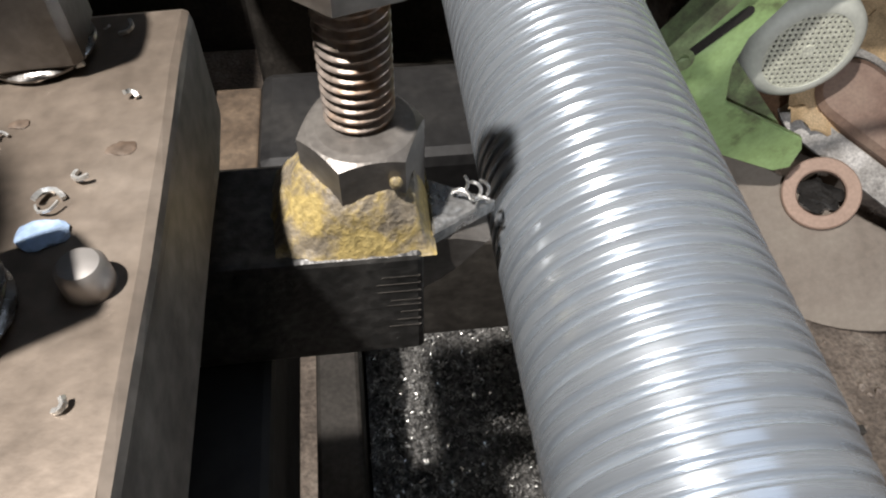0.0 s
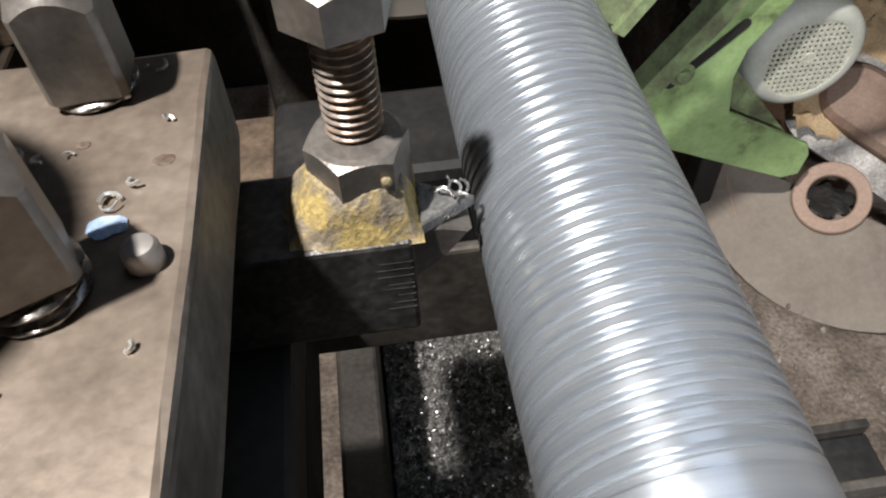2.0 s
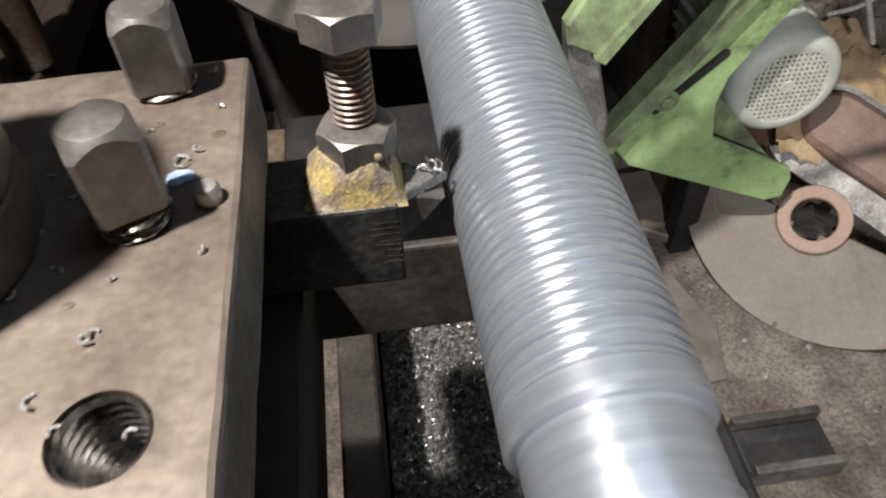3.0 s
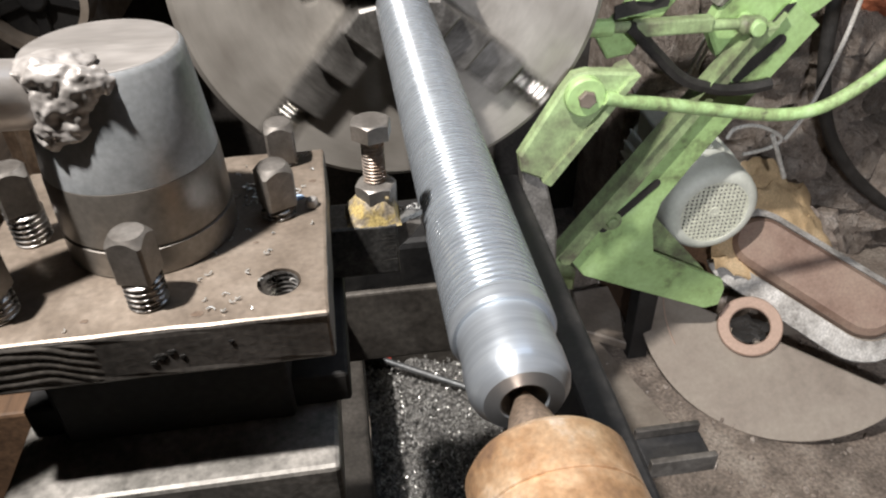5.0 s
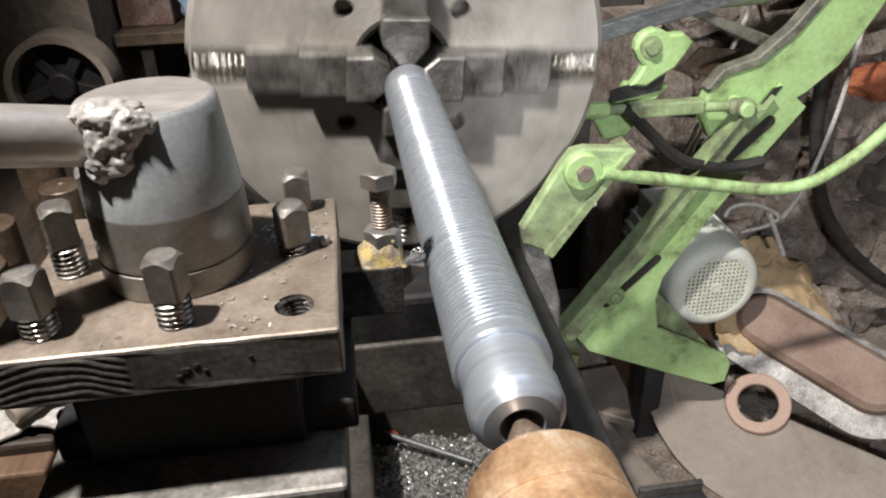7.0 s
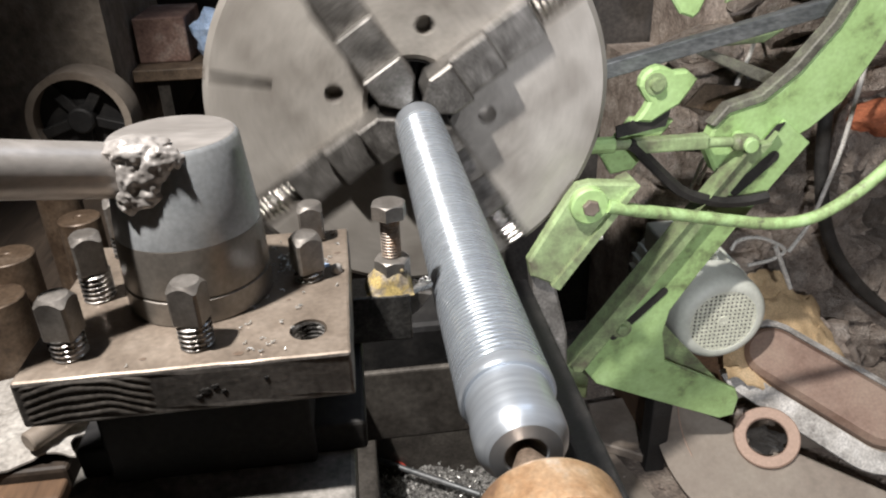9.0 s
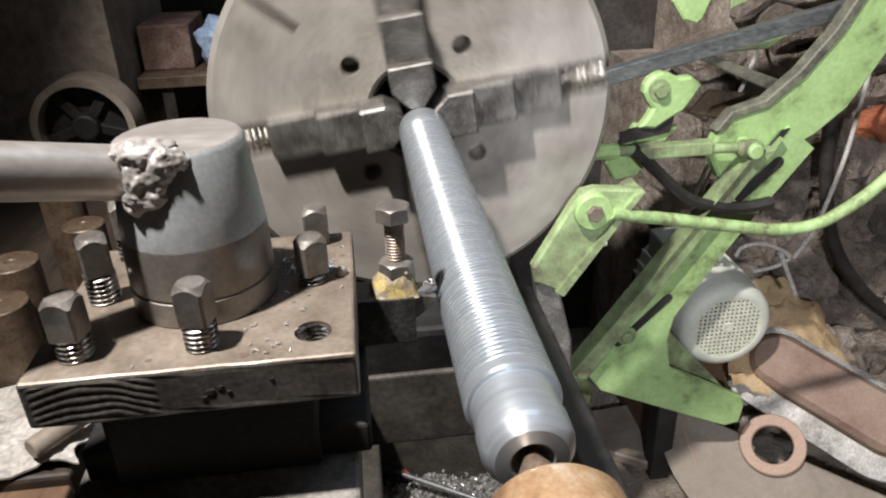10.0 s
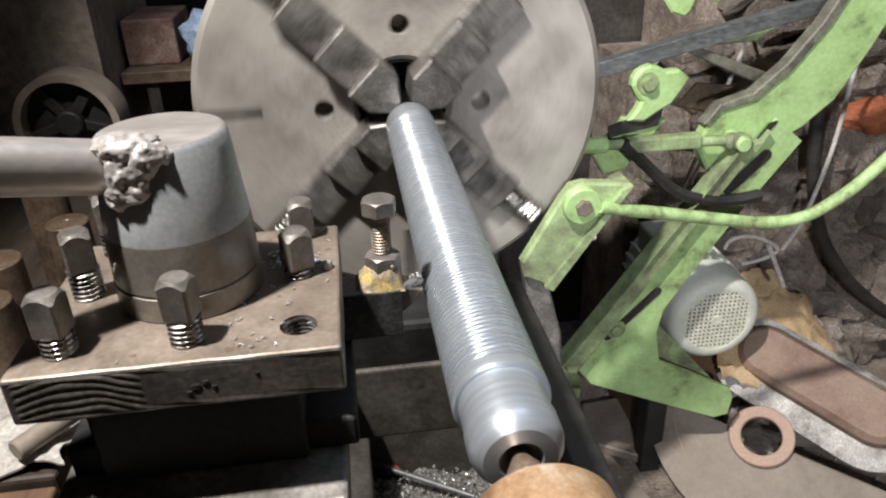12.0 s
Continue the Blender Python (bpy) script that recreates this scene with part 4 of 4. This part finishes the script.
def build_scrap():
    flat = lambda z: (lambda u, v, w: (u, v, z + w))
    blk = thing("scrap_block", (0.77, 0.86, -0.85), "rusty iron block on the floor", "scrap")
    part("block", box(0.70, 0.84, 0.80, 0.92, -0.85, -0.70, 0.004), RUST, blk)
    # the round plate leans on the block; ring, strap and cover lie against it
    tip = Vector((-0.37, -0.46, 0.80)).normalized()
    side = Vector((0, 0, 1)).cross(tip).normalized()
    up = tip.cross(side)
    mid = Vector((0.668, 0.727, -0.727))
    on = lambda lift: (lambda u, v, w: mid + side * u + up * v + tip * (lift + w))
    disc = thing("steel_disc", (0.62, 0.60, -0.85), "large rusty round steel plate with one straight cut edge", "steel plate")
    n = 64
    out = []
    for k in range(n):
        a = 2 * math.pi * k / n
        p = (0.0244 + 0.265 * math.cos(a), 0.0616 + 0.265 * math.sin(a))
        cut = -0.016 - 0.11 * p[0]
        out.append((p[0], min(p[1], cut)))
    part("plate", prism(out, on(-0.008), 0.008, 0.001), RUST, disc)
    part("rolled_rim", tube([on(0.0005)(0.0244 + 0.215 * math.cos(t), 0.0616 + 0.215 * math.sin(t), 0) for t in [math.pi * (1.0 + 0.25 * k / 8) for k in range(9)]], 0.0012, 5), RING, disc, "pale scratched arc")
    ring = thing("iron_ring", mid, "flat rusty iron ring lying on the round plate", "ring")
    c0, c1 = on(0.0008)(-0.012, -0.012, 0), on(0.1)(-0.012, -0.012, 0)
    part("band", turned(c0, c1, [(0, 0.036), (0, 0.0555), (0.002, 0.0575), (0.012, 0.0575), (0.014, 0.0555), (0.014, 0.0375), (0.012, 0.0355), (0, 0.036)], 48, caps=False), RING, ring, smooth=True)
    hub = thing("dark_hub", mid, "dark oily lump inside the iron ring", "scrap")
    part("lump", lumps(on(0.001)(-0.012, -0.012, 0), (0.032, 0.032, 0.006), 8, 4, 0.55), RUBBER_AND_SHADE, hub)
    d = Vector((0.31, -0.10))
    q = Vector((0.10, 0.31)).normalized()
    strap = thing("strap_loop", mid + Vector((0.1, 0.1, 0)), "whitish worn strap bent into an oval loop", "strap")
    so, si = stadium((0.050, 0.108), d, 0.112, 0.086), stadium((0.060, 0.118), d, 0.110, 0.058)
    bm = bmesh.new()
    vs = [[bm.verts.new(on(0)(p[0], p[1], h + 0.004 * noise.noise(Vector((p[0] * 30, p[1] * 30, 1))))) for p in ol] for ol, h in ((so, -0.010), (so, -0.002), (si, 0.012), (si, 0.004))]
    for i in range(4):
        e, f = vs[i], vs[(i + 1) % 4]
        for k in range(len(so)):
            bm.faces.new((e[k], e[(k + 1) % len(so)], f[(k + 1) % len(so)], f[k]))
    bmesh.ops.recalc_face_normals(bm, faces=bm.faces)
    part("loop", bm, BELT, strap)
    pan = thing("rusty_cover", mid + Vector((0.12, 0.12, 0)), "brown rusted oval machine cover lying inside the strap", "machine cover")
    part("shell", prism(stadium((0.060, 0.115), d, 0.105, 0.052), on(-0.012), 0.052, 0.010), RUST_RED, pan)
    part("flange_lip", prism(stadium((0.060, 0.115), d, 0.108, 0.058), on(-0.0125), 0.018, 0.002), RUST, pan)
    rag = thing("tan_rag", (0.75, 0.93, -0.70), "crumpled tan cloth rag behind the motor", "rag")
    bm = bmesh.new()
    bmesh.ops.create_grid(bm, x_segments=40, y_segments=30, size=1)
    for v in bm.verts:
        x, y = v.co.x, v.co.y
        h = noise.fractal(Vector((x * 1.6, y * 1.6, 3.3)), 1.0, 2.0, 4)
        edge = 1 + 0.12 * noise.noise(Vector((x * 3, y * 3, 9)))
        v.co = Vector((0.742 + 0.145 * x * edge, 0.90 + 0.10 * y * edge + 0.03 * h, -0.600 + 0.045 * h + 0.055 * y - 0.05 * x * x * x - 0.03 * abs(x * y)))
    bmesh.ops.solidify(bm, geom=bm.faces[:], thickness=0.004)
    part("cloth", bm, CLOTH, rag, smooth=True)
    sup = thing("rubble_heap", (0.78, 0.97, -0.85), "brown heap of dirt and stones under the rag", "rubble", kind="stuff")
    part("heap", lumps((0.80, 0.965, -0.80), (0.20, 0.13, 0.15), 21, 4, 0.35, 1.6), STONE, sup)
    # boards and sheet beside the bed
    sheet = thing("floor_sheet", (0.40, 0.75, -0.85), "flat rusty sheet lying on the floor", "sheet metal")
    part("sheet", prism([(0.20, 0.50), (0.20, 1.02), (0.36, 1.00), (0.47, 0.62), (0.45, 0.52)], flat(-0.8495), 0.008, 0.001), RUST, sheet)
    slab = thing("broken_slab", (0.47, 0.93, -0.84), "broken dark brown slab leaning on the sheet", "slab")
    part("slab", prism([(0.37, 0.86), (0.39, 0.98), (0.49, 0.99), (0.52, 0.90), (0.46, 0.80)], flat(-0.8412), 0.022, 0.003), RUST, slab)
    bars = thing("channel_iron", (0.165, 0.14, -0.24), "dark channel iron bolted across the rear way", "steel bar")
    part("web", box(0.1405, 0.194, 0.1235, 0.150, -0.250, -0.244, 0.001), BLACK, bars)
    part("near_lip", box(0.1405, 0.194, 0.118, 0.1232, -0.252, -0.234, 0.0008), BED, bars)
    part("far_lip", box(0.1405, 0.194, 0.1502, 0.155, -0.252, -0.236, 0.0008), BED, bars)
    # gravel, flakes and dirt over the floor
    rnd = random.Random(3)
    bm = bmesh.new()
    for i in range(900):
        x, y = rnd.uniform(0.18, 1.2), rnd.uniform(0.0, 1.1)
        r = rnd.choice((0.002, 0.003, 0.004, 0.006, 0.009)) * rnd.uniform(0.6, 1.2)
        m = Matrix.Translation((x, y, -0.849 + r * 0.3)) @ Euler((rnd.uniform(0, 6), rnd.uniform(0, 6), rnd.uniform(0, 6))).to_matrix().to_4x4() @ Matrix.Diagonal((r, r * rnd.uniform(0.5, 1), r * rnd.uniform(0.4, 0.9), 1))
        bmesh.ops.create_icosphere(bm, subdivisions=1, radius=1, matrix=m)
    setting("floor_grit", bm, STONE, "scattered grit and small stones", kind="stuff")


build_scrap()


# ---- chips in the tray ----
def build_chips():
    bed = thing("swarf_heap", (0.02, 0.4, -0.63), "heap of bright curled steel swarf in the tray", "swarf", kind="stuff")
    bm = bmesh.new()
    bmesh.ops.create_grid(bm, x_segments=60, y_segments=150, size=1, matrix=Matrix.Translation((0.0205, 0.24, -0.612)) @ Matrix.Diagonal((0.095, 0.38, 1, 1)))
    for v in bm.verts:
        v.co.z += 0.014 * noise.fractal(v.co * 22, 1.0, 2.0, 3) + 0.006 * noise.noise(v.co * 120)
    part("packed_swarf", bm, CHIP_BED, bed, kind="stuff")
    rng = np.random.default_rng(7)
    verts, faces = [], []
    for i in range(5200):
        x, y = rng.uniform(-0.073, 0.114), rng.uniform(-0.12, 0.615)
        z = -0.606 + 0.014 * noise.fractal(Vector((x, y, -0.612)) * 22, 1.0, 2.0, 3) + rng.uniform(-0.004, 0.010)
        r, w, turns = rng.uniform(0.0012, 0.004), rng.uniform(0.0006, 0.0022), rng.uniform(1.5, 5)
        rot = Euler(rng.uniform(0, 6.3, 3)).to_matrix()
        base = len(verts)
        k = 5
        for j in range(k):
            a = turns * j / (k - 1)
            for s in (-0.5, 0.5):
                p = rot @ Vector((r * math.cos(a), r * math.sin(a), s * w + 0.0006 * a))
                verts.append((p.x + x - 0.02, p.y + y - 0.4, p.z + z + 0.63))
        for j in range(k - 1):
            q = base + 2 * j
            faces.append((q, q + 1, q + 3, q + 2))
    me = bpy.data.meshes.new("chips")
    me.from_pydata(verts, [], faces)
    me.materials.append(CHIP)
    ob = tagged(new("chips", me), kind="stuff")
    ob.parent = bed
    rd = thing("thin_rod", (-0.02, 0.6, -0.59), "thin grey steel rod lying on the swarf", "rod")
    part("rod", rod((-0.110, 0.640, -0.575), (0.072, 0.535, -0.588), 0.0045, 14), GREY_BAR, rd, smooth=True)
    red = thing("red_scrap", (-0.055, 0.63, -0.60), "small faded red plastic scrap", "scrap")
    part("strip", tube([(-0.078, 0.652, -0.592), (-0.058, 0.633, -0.588), (-0.036, 0.612, -0.594)], 0.006, 6), REDTOOL, red, smooth=True)


build_chips()


# ---- left side: bench with steel stubs, wall and junk behind the headstock ----
def build_left():
    bench = thing("side_bench", (-0.7, 0.6, -0.85), "old brown timber bench beside the lathe", "bench")
    part("bench_top", box(-1.2, -0.335, 0.262, 1.1, -0.255, -0.212, 0.004), DARK_WOOD, bench)
    part("bench_leg", box(-0.42, -0.35, 0.30, 0.37, -0.85, -0.255), WOOD, bench)
    part("bench_leg", box(-1.19, -1.12, 0.30, 0.37, -0.85, -0.255), WOOD, bench)
    part("bench_board", box(-1.2, -0.335, 0.235, 0.260, -0.60, -0.22, 0.003), WOOD, bench)
    for x, y, r, top in ((-0.432, 0.47, 0.026, -0.105), (-0.430, 0.42, 0.027, -0.125), (-0.372, 0.52, 0.022, -0.09), (-0.42, 0.60, 0.024, -0.075), (-0.345, 0.58, 0.02, -0.085)):
        st = thing("steel_stub", (x, y, -0.212), "short rusty brown turned steel bar standing on the bench", "steel bar", "stubs on the bench")
        part("billet", turned((x, y, -0.2118), (x, y, 0), [(0, r - 0.001), (0.001, r), (top + 0.2105, r), (top + 0.2118, r - 0.0012), (top + 0.2118, 0.006), (top + 0.2108, 0.005)], 36), RUSTY_STUB, st, smooth=True)
    rg = thing("pale_rag", (-0.40, 0.34, -0.21), "pale dirty crumpled rag on the bench", "rag")
    bm = bmesh.new()
    bmesh.ops.create_grid(bm, x_segments=40, y_segments=40, size=1)
    for v in bm.verts:
        x, y = v.co.x, v.co.y
        h = noise.fractal(Vector((x * 2.2, y * 2.2, 1.3)), 1.0, 2.0, 4)
        v.co = Vector((-0.43 + 0.105 * x * (1 + 0.15 * noise.noise(Vector((y * 2, 0, 5)))), 0.325 + 0.062 * y * (1 + 0.15 * noise.noise(Vector((x * 2, 3, 5)))), -0.202 + 0.008 * h))
    bmesh.ops.solidify(bm, geom=bm.faces[:], thickness=0.002)
    part("cloth", bm, PAPER, rg, smooth=True)
    rb = thing("round_bar", (-0.34, 0.29, -0.20), "short rusty round bar on the rag", "steel bar")
    part("bar", rod((-0.362, 0.268, -0.186), (-0.312, 0.335, -0.186), 0.0095, 18), RUST, rb, smooth=True)
    # wall slab, pulley and clutter in the dark corner
    setting("wall_pier", box(-1.3, -0.44, 0.98, 1.34, -0.212, 2.6), WALL, "sooty brown plaster pier")
    pu = thing("flat_pulley", (-0.49, 0.93, -0.19), "dark cast-iron belt pulley standing on the bench", "pulley")
    c = (-0.485, -0.095)
    part("rim", turned((c[0], 0.90, c[1]), (c[0], 0.97, c[1]), [(0, 0.066), (0, 0.077), (0.06, 0.077), (0.06, 0.066), (0, 0.066)], 48, caps=False), RUST, pu, smooth=True)
    part("web", turned((c[0], 0.93, c[1]), (c[0], 0.95, c[1]), [(0, 0.067), (0.012, 0.067)], 40), BLACK, pu)
    part("hub", rod((c[0], 0.905, c[1]), (c[0], 0.975, c[1]), 0.02, 24), BLACK, pu, smooth=True)
    for k in range(5):
        a = 2 * math.pi * k / 5 + 0.3
        part("spoke", box(0.015, 0.067, 0.918, 0.932, -0.008, 0.008, 0.002, None, Matrix.Translation((c[0], 0, c[1])) @ Matrix.Rotation(a, 4, "Y")), BLACK, pu)
    part("stand", box(c[0] - 0.05, c[0] + 0.05, 0.91, 0.97, -0.212, -0.168), BED, pu)
    sh = thing("wall_shelf", (-0.36, 1.2, -0.09), "dark plank shelf loaded with junk", "shelf")
    part("plank", box(-0.435, -0.10, 1.05, 1.348, -0.075, -0.055, 0.002), GRIME, sh)
    part("bracket", box(-0.40, -0.38, 1.06, 1.348, -0.15, -0.075), BED, sh)
    cr = thing("junk_box", (-0.40, 1.15, -0.055), "faded pinkish cardboard box on the shelf", "box")
    part("carton", box(-0.432, -0.345, 1.10, 1.25, -0.0548, 0.022, 0.003), CARTON, cr)
    pk = thing("blue_packet", (-0.31, 1.12, -0.05), "crumpled blue and white packet on the shelf", "packet")
    part("wrap", lumps((-0.305, 1.12, -0.012), (0.030, 0.03, 0.043), 31, 3, 0.3, 2), BLUE_FLECK, pk)
    cn = thing("oil_tin", (-0.25, 1.15, -0.055), "dark oily tin on the shelf", "tin")
    part("can", turned((-0.25, 1.15, -0.0548), (-0.25, 1.15, 0.1), [(0, 0.03), (0.10, 0.03), (0.105, 0.02)], 28), BED, cn, smooth=True)


build_left()


# ---- cables on the east side ----
def build_cables():
    w1 = thing("white_cable", (0.75, 0.95, 0.0), "thin white cable hanging over the stones", "cable")
    part("wire", tube([(0.843, 0.950, -0.005), (0.841, 0.950, -0.077), (0.838, 0.950, -0.153), (0.832, 0.950, -0.249), (0.819, 0.950, -0.328), (0.800, 0.950, -0.405), (0.770, 0.950, -0.462)], 0.0042, 8), CABLE, w1, smooth=True)
    w2 = thing("white_cable", (0.62, 0.9, -0.35), "white cable lying in loops on the motor", "cable")
    part("wire", tube([(0.600, 0.870, -0.401), (0.609, 0.870, -0.384), (0.639, 0.870, -0.379), (0.671, 0.870, -0.388), (0.706, 0.870, -0.411), (0.685, 0.870, -0.429), (0.638, 0.870, -0.437)], 0.0035, 8), CABLE, w2, smooth=True)
    w3 = thing("white_cable", (0.68, 0.9, -0.42), "short white cable end hanging by the rag", "cable")
    part("wire", tube([(0.683, 0.865, -0.400), (0.703, 0.865, -0.438), (0.731, 0.865, -0.493)], 0.0045, 8), CABLE, w3, smooth=True)
    w4 = thing("white_cable", (0.48, 0.9, -0.15), "pair of thin white cables behind the tie rod", "cable")
    part("wire", tube([(0.862, 1.360, -0.099), (0.595, 0.900, -0.015), (0.589, 0.900, -0.054), (0.552, 0.900, -0.171), (0.538, 0.900, -0.220), (0.519, 0.900, -0.286)], 0.0035, 8), CABLE, w4, smooth=True)
    part("wire", tube([(0.562, 0.905, -0.179), (0.554, 0.905, -0.218), (0.535, 0.905, -0.280)], 0.003, 8), CABLE, w4, smooth=True)
    w5 = thing("short_white_hose", (0.215, 0.6, -0.24), "short bent white hose end beside the green arm", "hose")
    part("hose", tube([(0.250, 0.60, -0.208), (0.233, 0.60, -0.211), (0.218, 0.60, -0.222), (0.208, 0.60, -0.244)], 0.0055, 8), CABLE, w5, smooth=True)
    h1 = thing("black_hose", (0.72, 1.0, -0.2), "black rubber hose hanging on the stone wall", "hose")
    part("hose", tube([(0.800, 0.975, -0.114), (0.801, 0.975, -0.165), (0.822, 0.975, -0.313), (0.870, 0.975, -0.452), (0.955, 0.975, -0.564), (1.061, 0.975, -0.654), (1.152, 0.975, -0.706)], 0.013, 10), RUBBER_AND_SHADE, h1, smooth=True)


build_cables()


# ---- rubble stone wall ----
def build_stones():
    # Stones start further right and leave a dark gap in place of shade.
    bm = box(0.50, 1.74, 1.10, 1.345, -0.85, -0.12)
    box(0.60, 1.74, 1.10, 1.345, -0.1199, 0.85, 0, bm)
    core = setting("wall_stone", bm, STONE, "rough brown rubble stone wall")
    rnd = random.Random(17)
    meshes = []
    for k in range(10):
        bm = bmesh.new()
        bmesh.ops.create_icosphere(bm, subdivisions=2, radius=1)
        for v in bm.verts:
            n = v.co.normalized()
            v.co = Vector([max(-0.78, min(0.78, c)) for c in n]) * (1 + 0.30 * noise.fractal(n * 1.3 + Vector((k * 7, 1, 2)), 1.0, 2.0, 3))
        me = bpy.data.meshes.new("stone")
        bm.to_mesh(me)
        bm.free()
        me.materials.append(STONE_VARIED)
        meshes.append(me)
    z = -0.84
    row = 0
    while z < 0.34:
        h = rnd.uniform(0.045, 0.085)
        x = 0.50 + rnd.uniform(0, 0.05)
        while x < 1.5:
            w = rnd.uniform(0.05, 0.13)
            if z > -0.10 and x < 0.62:
                x += w * 0.96
                continue
            ob = new("stone", rnd.choice(meshes))
            ob.parent = core
            ob.location = (x + w / 2, 1.10 + rnd.uniform(-0.03, 0.012), z + h / 2 + AX + rnd.uniform(-0.012, 0.012))
            ob.rotation_euler = (rnd.uniform(-0.3, 0.3), rnd.uniform(-0.4, 0.4), rnd.uniform(-0.3, 0.3))
            ob.scale = (w * 0.74, rnd.uniform(0.05, 0.075), h * 0.84)
            x += w * 0.96
        z += h * 0.94
        row += 1
    br = thing("orange_brick", (0.99, 1.05, -0.18), "broken orange-red brick in the stone wall", "brick")
    part("brick", lumps((0.968, 1.045, -0.227), (0.06, 0.04, 0.035), 9, 3, 0.3, 1.5), ORANGE_STONE, br)


build_stones()


def motions():
    times = [0.5 * i for i in range(25)]
    for ob in CARRIED:
        at = ob.location.copy()
        walk(ob, [(t, pose(at.x, at.y + FEED * t, at.z)) for t in times])
    for ob in (chuck, shaft):
        at = ob.location.copy()
        walk(ob, [(0.1 * i, pose(at.x, at.y, at.z, 0, -(-9.4 + SPIN * (0.1 * i - 5.5)), 0)) for i in range(121)])


motions()
